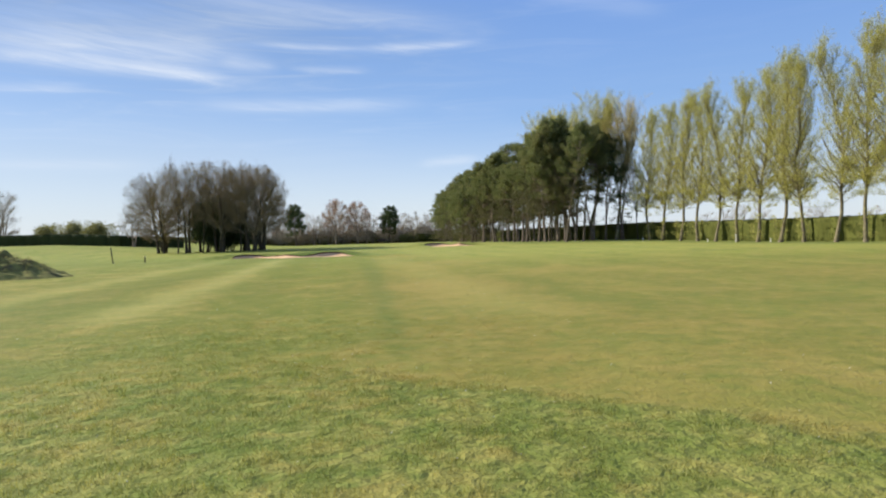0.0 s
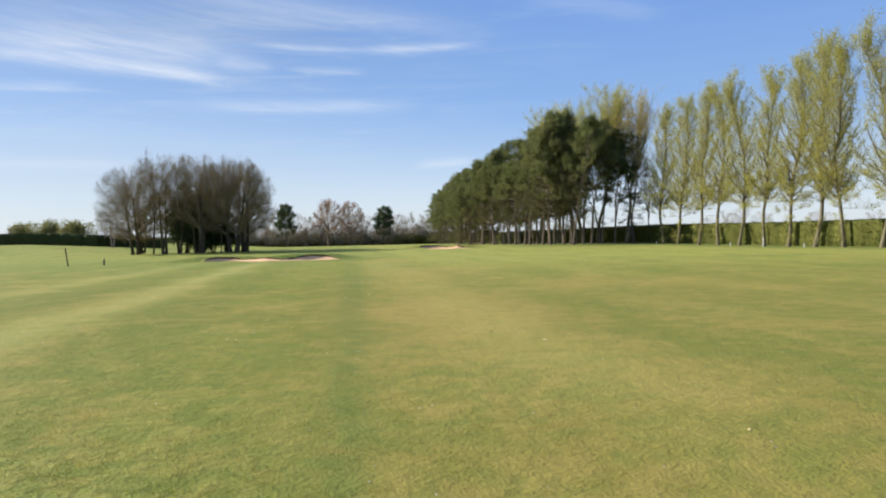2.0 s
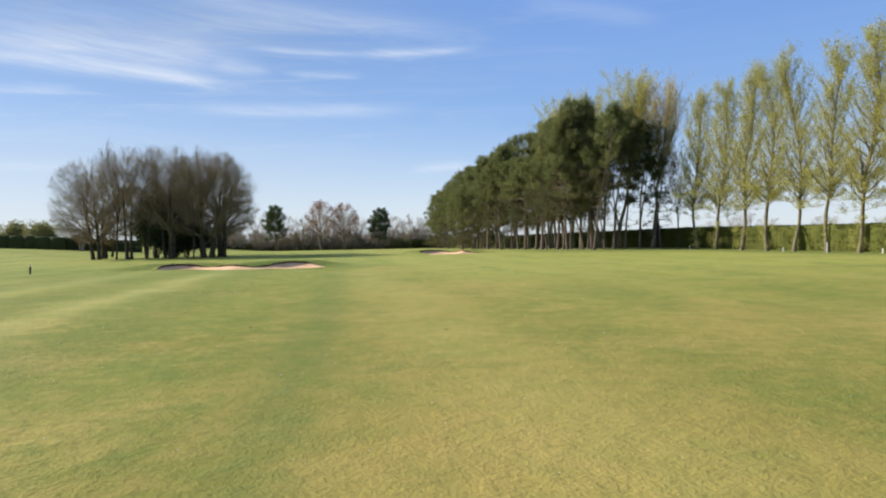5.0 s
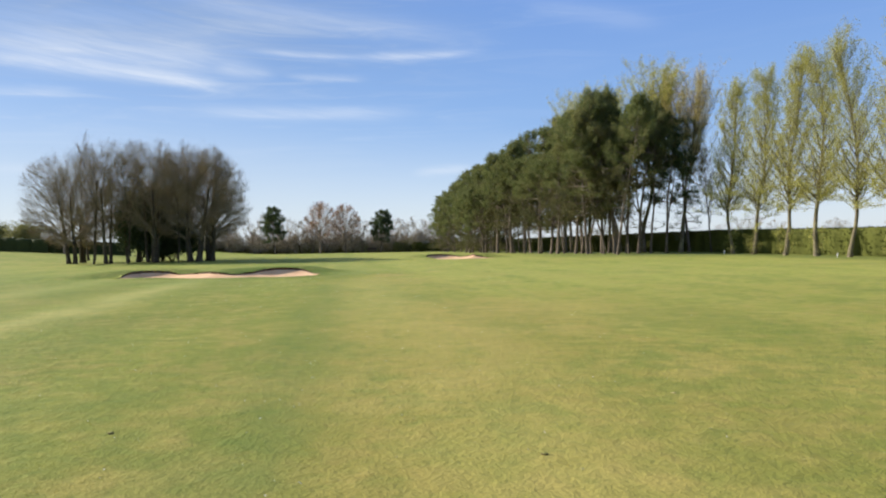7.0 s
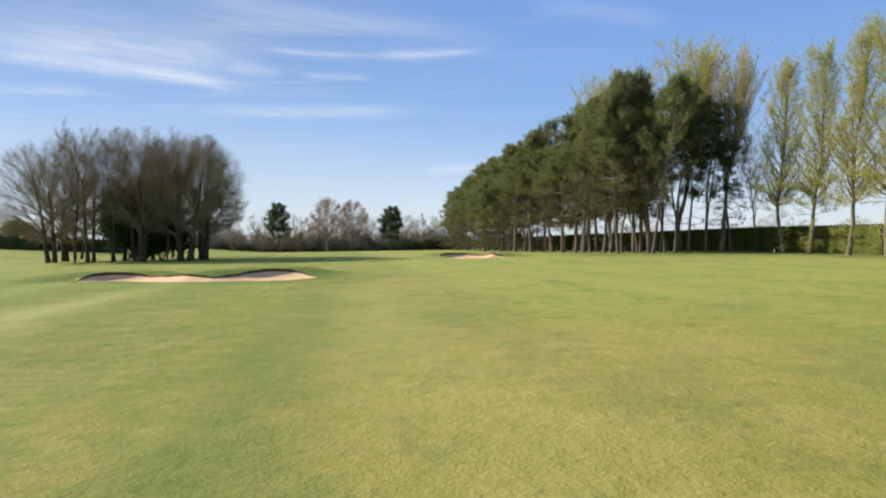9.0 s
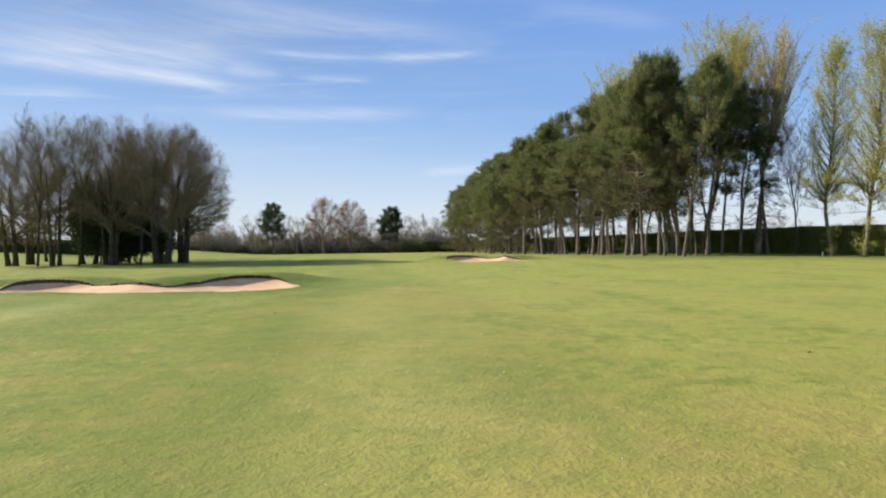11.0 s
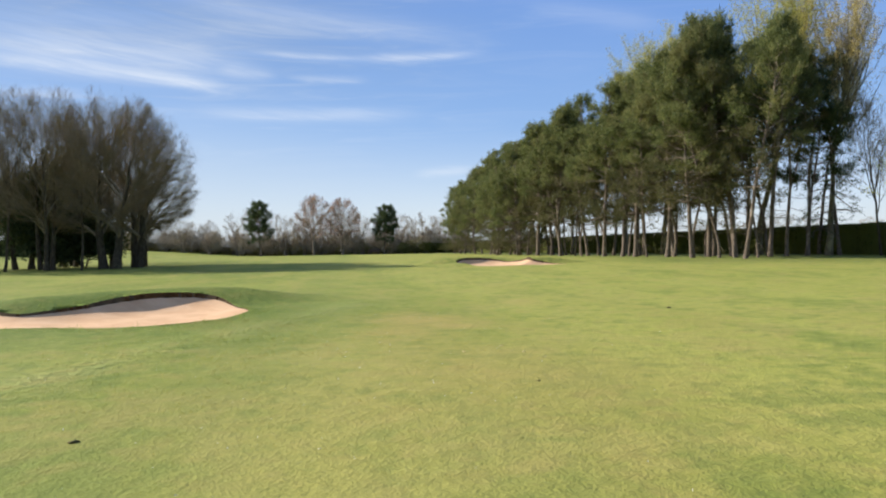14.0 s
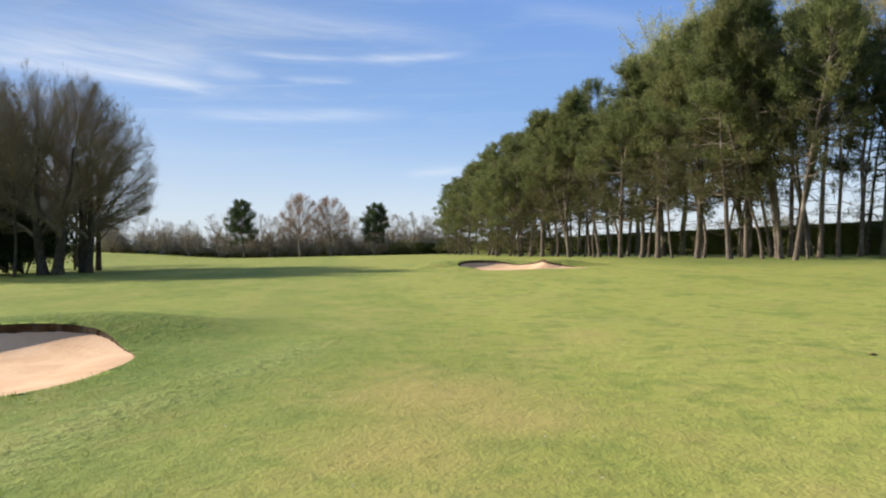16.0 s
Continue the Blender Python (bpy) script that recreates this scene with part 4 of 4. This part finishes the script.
# ---- poplar row ----
POPLARS = [poplar(21, foot=18, wide=1.2, top=0.075, density=1.15, steep=0.9), poplar(22, wide=1.15, top=0.075, density=1.1, steep=0.9, skirt=18), poplar(23, foot=22, wide=1.25, top=0.07, density=1.15, steep=0.9), poplar(24, wide=1.15, start=0.27, foot=10, top=0.075, density=1.1, steep=0.95, skirt=18)]
poplar_label = "tall slender poplar with fresh yellow-green leaves and pale trunk"
for k, (x, y, h) in enumerate(((26.6, 91.9, 16.4), (27.3, 89.1, 16.6), (28.3, 85.3, 16.9), (29.15, 81.8, 16.6), (29.95, 78.6, 16.8), (30.9, 75.1, 16.6), (31.65, 72.0, 17.0),
                              (32.45, 68.9, 17.6), (33.2, 65.8, 16.6), (34.15, 62.2, 17.2), (34.95, 59.1, 17.6), (35.7, 56.0, 17.4), (36.5, 52.8, 17.2))):
    plant(POPLARS[(2 * k + k // 3) % 4], x, y, k + 5, 1.18 + 0.16 * ((k * 5) % 4) / 3, h / 17.7, poplar_label, "poplar tree", "poplar row")
BIG = [poplar(31, height=16.0, wide=1.6, start=0.46, girth=0.18, top=0.17, density=1.6, steep=0.62, skirt=4, leafy=11), poplar(32, height=16.0, wide=1.5, start=0.50, leaf=bronze_leaf, density=0.9, girth=0.17, top=0.17, steep=0.62, skirt=0, leafy=9)]
for k, (x, y, h) in enumerate(((24.0, 98.9, 17.4), (21.6, 104.6, 18.6), (20.6, 110.5, 18.0), (18.8, 119.5, 18.6), (17.0, 127.0, 18.2))):
    plant(BIG[1 if k == 0 else 0], x, y, k + 70, (1.35 if k == 0 else 1.5), h / 17.8, "broad old poplar just in leaf rising behind the pines", "poplar tree", "poplar row")

# ---- hedges ----
hedge("hedge", 41.0, 48.0, 3.2, 196.0, 2.28, 1.5, hedge_leaf, 5, "long clipped yellow-green boundary hedge behind the poplars", 170)

# ---- grove of leafless trees ----
GROVE = [dome_tree(41, 12.0, 5.1, 2, fork=0.13, girth=0.23, limbs=24, boughs=10, twigs=9, sprays=11, floor=-0.72), dome_tree(42, 12.0, 3.7, 2, girth=0.19, limbs=16, boughs=9, twigs=7, fork=0.20, sprays=6), dome_tree(43, 12.0, 4.3, 1, girth=0.28, limbs=17, boughs=9, twigs=9, sprays=11), bare_tree(44, 12.0, 1, 0.42, girth=0.10, slim=True, clear=0.4, dense=0.8), dome_tree(45, 12.0, 4.4, 2, girth=0.32, limbs=19, boughs=10, twigs=9, sprays=17, floor=-0.62)]
# trees at y 113, 118 and 123 are added, mostly hidden, to cast shadow bands
for k, (x, y, kind, h) in enumerate(((-37.9, 96.6, 0, 11.6), (-35.4, 95.6, 3, 13.6), (-34.2, 96.2, 1, 12.6), (-33.2, 99.6, 1, 13.2), (-32.0, 95.4, 3, 12.6), (-30.4, 97.2, 1, 12.8),
                                    (-29.5, 96.2, 1, 12.0), (-27.0, 95.4, 3, 11.2), (-26.0, 97.4, 4, 12.4), (-25.4, 100.2, 4, 12.0), (-39.2, 101.5, 0, 11.0), 
                                    (-32.6, 105.0, 1, 12.6), (-28.8, 104.0, 2, 12.6), (-27.0, 105.5, 2, 11.4), (-34.5, 109.0, 2, 10.6), (-40.0, 118.0, 2, 11.0), (-37.0, 123.0, 2, 10.6), (-44.0, 113.0, 1, 11.0), (-31.0, 110.5, 3, 10.8))):
    plant(GROVE[kind], x, y, k + 9, (h / 10.4 if kind == 3 else h / 12.0), h / (12.1 if kind == 3 else 12.0), "leafless tree, stems coloured dark as shaded, with a dense haze of brown twigs", "bare tree", "grove")
EDGE_TREE = bare_tree(46, 12.0, 1, 0.42, girth=0.12, slim=True, clear=0.32, dense=0.8)
plant(EDGE_TREE, 26.35, 96.6, 77, 1.0, 12.0 / 11.4, "slender leafless tree beside the pine belt", "bare tree", "")
HOLLY = bush(51, (4.4, 4.2, 7.0), dark_needles, "holly_bush", 22, 800)
plant(HOLLY, -33.0, 101.0, 4, 0.85, 1.1, "dark evergreen holly among the leafless trunks", "holly", "")
plant(HOLLY, -29.8, 101.5, 8, 0.95, 0.62, "low dark evergreen among the leafless trunks", "holly", "")

# ---- far edge of the course ----
FAR = [dome_tree(61, 11.0, 3.6, 2, bark=hazed_bark, twig=hazed_twig, limbs=10, boughs=7, twigs=6, sprays=4, sliver=0.017, floor=-0.8), dome_tree(62, 11.0, 3.5, 1, fork=0.24, bark=hazed_bark, twig=red_twig, limbs=15, boughs=10, twigs=9, sprays=5, sliver=0.016, floor=-0.45), dome_tree(63, 11.0, 3.9, 3, bark=hazed_bark, twig=hazed_twig, limbs=11, boughs=7, twigs=6, sprays=4, sliver=0.017, floor=-0.85)]
for k, (x, y, kind, h) in enumerate(((-29.0, 195, 1, 12.6), (-23.2, 196, 1, 11.9), (-45.0, 198, 0, 9.0), (-56, 196, 0, 6.6), (-51, 197, 2, 6.0), (-35.5, 198, 2, 7.6), (-33.5, 201, 0, 7.6), (-26.5, 203, 2, 8.0), (-19.5, 199, 0, 8.2),
                                    (-11.5, 198, 2, 7.6), (-8.5, 201, 2, 7.0), (-6.0, 197, 0, 8.0), (-2.5, 200, 2, 6.6), (-41.5, 203, 2, 7.0), (-61, 200, 2, 6.8), (-66, 202, 0, 6.4), (-17.0, 203, 2, 7.6), (-38.5, 204, 0, 8.4), (-31.5, 198, 2, 7.4), (-27.5, 199, 0, 8.2), (-21.5, 201, 2, 8.4), (-14.0, 204, 0, 7.2), (-9.8, 204, 0, 7.6),
                                    (-4.2, 204, 2, 7.4), (-47.5, 203, 2, 6.4), (-53.5, 204, 0, 6.6), (-58.5, 206, 2, 6.2), (-71, 205, 2, 6.4), (-30.6, 206, 0, 8.6), (-24.5, 207, 2, 8.8), (-12.4, 207, 2, 7.8), (0.5, 203, 0, 6.8))):
    plant(FAR[kind], x, y, k + 31, h / 11.0 * (1.0 if kind == 1 else 1.15), (h + 1.0) / 11.0 if kind != 1 else h / 11.0, ("bare birch with a reddish-brown crown on the far edge" if kind == 1 else "bare greyish-brown tree along the far edge"), "bare tree", "far trees")
FAR_PINE = pine(19, 10.0, 0.30, girth=0.19, reach=2.7, leaf=dark_needles, clump=20, thick=8, skirt=0.12, point=2.2)
for k, (x, y, h, w) in enumerate(((-39.6, 194, 10.6, 1.12), (-14.6, 194, 9.6, 1.05))):
    plant(FAR_PINE, x, y, k + 90, w, h / 10.0, "single dark green pine standing before the far trees", "pine tree", "far trees")
hedge("hedge", -100.0, 206.0, 3.0, 203.0, 1.7, 1.6, shrub_leaf, 8, "low dull green hedge along the far edge of the course", 60)
SHRUBS = [bush(71, (4.0, 3.6, 3.4), shrub_leaf, per=14), bush(72, (3.4, 3.6, 2.8), hedge_leaf, per=14)]
SCRUB = bush(73, (4.6, 3.6, 4.2), hazed_twig, "scrub_bush", 8, 420)
for k in range(36):
    x = -70.0 + 2.05 * k + 0.8 * math.sin(k * 2.3)
    plant(SCRUB, x, 201.5 + 3.5 * math.cos(k * 1.7), k + 300, 0.9 + 0.25 * (k * 5 % 4) / 3, 0.85 + 0.5 * (k * 7 % 5) / 4, "leafless brownish scrub filling the far boundary", "scrub", "far shrubs")
for k, (x, y, s, kind) in enumerate(((-20.5, 200, 0.8, 0), (-33, 200, 0.7, 0), (-13, 200, 0.8, 0), (-8.0, 198, 0.9, 0), (-5.0, 196, 0.9, 1), (-2.4, 195, 0.8, 1), (0.6, 192, 0.8, 1), (-10.6, 197, 0.7, 0))):
    plant(SHRUBS[kind], x, y, k + 12, s, s, ("dull green rounded shrub in the far boundary" if kind == 0 else "small bright yellow-green conifer shrub at the far corner"), "shrub", "far shrubs")

# ---- west side ----
hedge("hedge", -120.0, 131.0, -59.0, 131.0, 2.0, 1.6, dark_hedge_leaf, 9, "dark clipped hedge on the rise beyond the fairway", 110)
hedge("hedge", -60.5, 132.6, -51.0, 141.0, 2.0, 1.6, dark_hedge_leaf, 10, "dull green hedge behind the leafless grove", 90)
for k, (x, y, s) in enumerate(((-73.4, 141, 1.30), (-66.6, 140, 1.28), (-79.5, 143, 1.2), (-70.0, 145, 1.15), (-92, 142, 1.3))):
    plant(SHRUBS[0], x, y, k + 44, s, s * 1.02, "rounded green shrub rising above the dark hedge", "shrub", "west shrubs")
for k, (x, y, h, kind) in enumerate(((-56.6, 131.5, 8.4, 0), (-82.5, 134, 11.0, 2), (-87, 140, 12.0, 0), (-62, 140, 5.0, 2))):
    plant(FAR[kind], x, y, k + 61, h / 11.0, h / 11.0, "bare greyish-brown tree by the western hedge", "bare tree", "west trees")
# distant trees beyond the eastern hedge
for k, (x, y, h) in enumerate(((156, 392, 13.5), (165, 396, 15.0), (174, 390, 12.5), (150, 402, 11.0), (205, 395, 13.0), (213, 399, 11.5), (236, 392, 12.0))):
    plant(FAR[2 if k % 2 else 0], x, y, k + 84, h / 11.0 * 1.5, h / 11.0, "distant greyish-brown tree crown beyond the hedge", "bare tree", "east trees")

put_away(PINES + [LOW, HIGH, EDGE_TREE, DARK, SPARSE, DENSE, THIN, FAR_PINE] + POPLARS + BIG + GROVE + [HOLLY, SCRUB] + FAR + SHRUBS)


# ---- small things ----
def post(name, x, y, height, girth, mat, lean, label, cap=None, cap_h=0.08):
    """A round-edged wooden post with a weathered, chamfered top."""
    root = new(name)
    stand(root, x, y)
    bm = bmesh.new()
    bmesh.ops.create_cone(bm, cap_ends=True, segments=10, radius1=girth, radius2=girth * 0.9, depth=height + 0.2, matrix=Matrix.Translation((0, 0, height / 2 - 0.1)))
    bmesh.ops.bevel(bm, geom=[e for e in bm.edges if all(v.co.z > height * 0.9 for v in e.verts)], offset=girth * 0.3, segments=2, affect="EDGES")
    body = part("shaft", from_bmesh("post_shaft", bm), mat, root)
    if cap:
        bm = bmesh.new()
        bmesh.ops.create_cone(bm, cap_ends=True, segments=10, radius1=girth * 1.12, radius2=girth * 1.0, depth=cap_h, matrix=Matrix.Translation((0, 0, height - cap_h * 0.3)))
        part("cap", from_bmesh("post_cap", bm), cap, root, "pale painted top")
    root.matrix_basis = root.matrix_basis @ pose(0, 0, 0, lean[0], lean[1], 0)
    return tagged(root, label, "post")


post("marker_post", -28.6, 62.0, 1.42, 0.05, black_wood, (0, -7), "thin dark wooden post leaning in the grass")
post("marker_post", -25.85, 62.0, 0.55, 0.06, black_wood, (0, 2), "short dark marker post with a pale top", cap=cream_paint, cap_h=0.14)
for x, y, h in ((29.2, 78.9, 0.35), (30.3, 74.0, 0.85), (31.6, 69.0, 0.4), (25.6, 91.5, 0.35)):
    post("boundary_stake", x, y, h, 0.045, white_paint, (0, 1.5), "short white-painted boundary stake at the foot of the poplars")


def spoil_mound():
    """A rough bank of dug earth, half grown over, with tussocks on its crest."""
    root = new("earth_mound")
    me_v, n, m = [], 150, 100
    for j in range(m + 1):
        for i in range(n + 1):
            u, v = i / n, j / m
            x, y = -37.0 + 18.6 * u, 31.0 + 10.0 * v
            r = math.hypot((x + 27.4) / 8.4, (y - 36.6) / 4.2)
            h = 2.35 * max(0.0, 1 - r ** 1.35)
            rg = 1 - 2 * abs(noise.noise(Vector((x * 0.55 + y * 0.5, y * 1.3, 2))))
            h *= 0.80 + 0.30 * rg
            h += 0.26 * max(0, h) ** 0.5 * noise.noise(Vector((x * 1.7, y * 2.3, 7))) + 0.10 * max(0, h) ** 0.5 * noise.noise(Vector((x * 5, y * 5, 5)))
            me_v.append((x, y, ground_z(x, y) - 0.06 + h))
    w = n + 1
    faces = np.array([(j * w + i, j * w + i + 1, (j + 1) * w + i + 1, (j + 1) * w + i) for j in range(m) for i in range(n)])
    part("bank", mesh_of("mound_bank", me_v, faces), earth, root)
    rng = np.random.default_rng(81)
    pts = np.array(me_v)
    high = pts[pts[:, 2] > 0.35]
    pick = high[rng.integers(0, len(high), 2600)]
    keep = np.array([noise.noise(Vector((p[0] * 0.8, p[1] * 0.8, 3))) > -0.05 for p in pick])
    v, f = sprigs(rng, pick[keep], 9, 0.07, 0.16, 0.014, 1.3)
    part("overgrowth", mesh_of("mound_tussocks", v, f, False), shrub_leaf, root, "dull rough grass growing on the bank")
    return tagged(root, "rough earth bank with dark furrows and patchy grass", "mound")


spoil_mound()


def bench(x, y, turn):
    """A plain garden bench: seat slab, backrest and two plank legs with softened edges."""
    root = stand(new("bench"), x, y, turn, 1.3)
    for name, at, size in (("seat", (0, 0, 0.43), (1.7, 0.42, 0.06)), ("backrest", (0, 0.2, 0.72), (1.7, 0.05, 0.34)), ("leg", (-0.7, 0, 0.18), (0.08, 0.4, 0.44)), ("leg", (0.7, 0, 0.18), (0.08, 0.4, 0.44))):
        bm = bmesh.new()
        bmesh.ops.create_cube(bm, size=1.0, matrix=Matrix.Translation(at) @ Matrix.Diagonal((*size, 1)))
        bmesh.ops.bevel(bm, geom=list(bm.edges), offset=0.012, segments=1, affect="EDGES")
        part(name, from_bmesh("bench_" + name, bm), brown_wood, root)
    return tagged(root, "dark timber bench in front of the far trees", "bench")


bench(-16.2, 189.0, 8)


def clod(name, x, y, size, mat, label, seed):
    """A lump of earth or a flake of pale matter lying in the turf."""
    bm = bmesh.new()
    bmesh.ops.create_icosphere(bm, subdivisions=2, radius=1.0)
    for v in bm.verts:
        v.co *= 1 + 0.45 * noise.noise(v.co * 1.7 + Vector((seed, 0, 0)))
        v.co = Vector((v.co.x * size[0] / 2, v.co.y * size[1] / 2, v.co.z * size[2] / 2 + size[2] * 0.25))
    ob = part(name, from_bmesh(name, bm, True), mat)
    stand(ob, x, y, seed * 57)
    return tagged(ob, label, "clod" if mat is earth else "divot")


for k, (x, y, w) in enumerate(((1.45, 64.2, 0.12), (-4.2, 30.4, 0.07), (-0.7, 29.6, 0.06), (-6.4, 53.8, 0.08), (0.6, 18.2, 0.06), (-2.6, 55.9, 0.05), (1.9, 47.0, 0.06))):
    clod("earth_clod", x, y, (w, w * 0.7, w * 0.35), earth, "small dark clod of earth lying on the mown turf", k + 1)
for k, (x, y, w) in enumerate(((-2.75, 51.4, 0.05), (-3.3, 58.1, 0.09), (-2.75, 58.6, 0.06), (-2.5, 58.0, 0.07), (1.3, 17.2, 0.12), (0.9, 31.6, 0.05), (-4.9, 47.6, 0.05), (2.1, 12.3, 0.05))):
    clod("divot", x, y, (w, w * 0.4, 0.012), straw, "pale dry divot of straw-coloured turf in short grass", k + 20)

# ---- grass ----
rng = np.random.default_rng(7)
count = 330000
gy = rng.uniform(3.0, 66.0, count)
gx = -0.075 * gy + rng.normal(0, 1, count) * 3.1
gy = np.concatenate([gy, rng.uniform(3.0, 13.5, 130000)])
gx = np.concatenate([gx, rng.normal(-0.3, 2.9, 130000)])
keep = np.array([not (bunker_at(a, b) and bunker_d(bunker_at(a, b), a, b) < 0.05) for a, b in zip(gx, gy)])
gx, gy = gx[keep], gy[keep]
rough = (gy < 9.0 - np.minimum(np.maximum(0.7 * (gx + 2.3), -0.55 * (gx + 2.3)), 5.2))
gz = np.array([ground_z(a, b) for a, b in zip(gx, gy)])
# ragged longer grass along the bunker's lip
rx, ry = rng.uniform(-20.0, -7.2, 90000), rng.uniform(61.0, 68.0, 90000)
rd = np.array([bunker_d("near", a, b) for a, b in zip(rx, ry)])
rim = (rd > 0.0) & (rd < 0.9) & (rng.random(90000) < np.exp(-np.maximum(rd, 0) / 0.35))
rx, ry, rz = rx[rim], ry[rim], np.array([ground_z(a, b) for a, b in zip(rx[rim], ry[rim])])
gx, gy, gz = np.concatenate([gx, rx]), np.concatenate([gy, ry]), np.concatenate([gz, rz])
rough = np.concatenate([rough, np.ones(len(rx), bool)])
n = len(gx)
p = np.stack([gx, gy, gz - 0.003], 1)


def lattice(x, y, cell, seed):
    """Soft random values over the plan."""
    grid = np.random.default_rng(seed).uniform(0, 1, (257, 257))
    u, w = x / cell, y / cell
    i, j = np.floor(u).astype(int), np.floor(w).astype(int)
    fu, fw = u - i, w - j
    fu, fw = fu * fu * (3 - 2 * fu), fw * fw * (3 - 2 * fw)
    i, j = i % 256, j % 256
    return (grid[i, j] * (1 - fu) + grid[i + 1, j] * fu) * (1 - fw) + (grid[i, j + 1] * (1 - fu) + grid[i + 1, j + 1] * fu) * fw


lump = 0.62 * lattice(gx, gy, 0.19, 3) + 0.38 * lattice(gx, gy, 0.07, 4)
tall = (np.where(rough, 0.032, 0.012) + 0.030 * np.exp(-((gx + 3.6) / 2.2) ** 2 - ((gy - 10.6) / 2.4) ** 2) + 0.028 * np.exp(-((gx + 7.0) / 2.6) ** 2 - ((gy - 59.5) / 4.0) ** 2) + 0.010 / (1 + np.exp((gx + 0.147 * gy + 0.8) * 1.6))) * rng.uniform(0.5, 1.5, n) * (0.25 + 2.2 * lump ** 2)
d = np.stack([rng.normal(0, 0.8, n), rng.normal(0, 0.8, n), np.full(n, 1.0)], 1)
d = unit(d) * tall[:, None]
a = rng.uniform(0, 6.3, n)
side = np.stack([np.cos(a), np.sin(a), np.zeros(n)], 1) * np.where(rough, 0.0035, 0.0026)[:, None]
v = np.stack([p - side, p + side, p + d], 1).reshape(-1, 3)
grass = part("grass", mesh_of("grass", v, np.arange(3 * n).reshape(-1, 3), False), blade)
tagged(grass, "short mown grass blades, green with straw tips", "grass", kind="stuff")

# a sprinkle of daisies and pale petals in the turf
n = 900
dx, dy = rng.normal(-0.9, 2.6, n), rng.uniform(4.0, 64.0, n)
dx = dx - 0.075 * dy
ok = np.array([not (bunker_at(a, b) and bunker_d(bunker_at(a, b), a, b) < 0.1) for a, b in zip(dx, dy)])
at = np.array([(a, b, ground_z(a, b) + 0.016) for a, b in zip(dx[ok], dy[ok])])
v, f = sprigs(rng, at, 3, 0.003, 0.009, 0.007, 0.1)
daisies = part("daisies", mesh_of("daisies", v, f, False), white_paint)
tagged(daisies, "tiny white daisies and petals scattered through the turf", "daisies", kind="stuff")
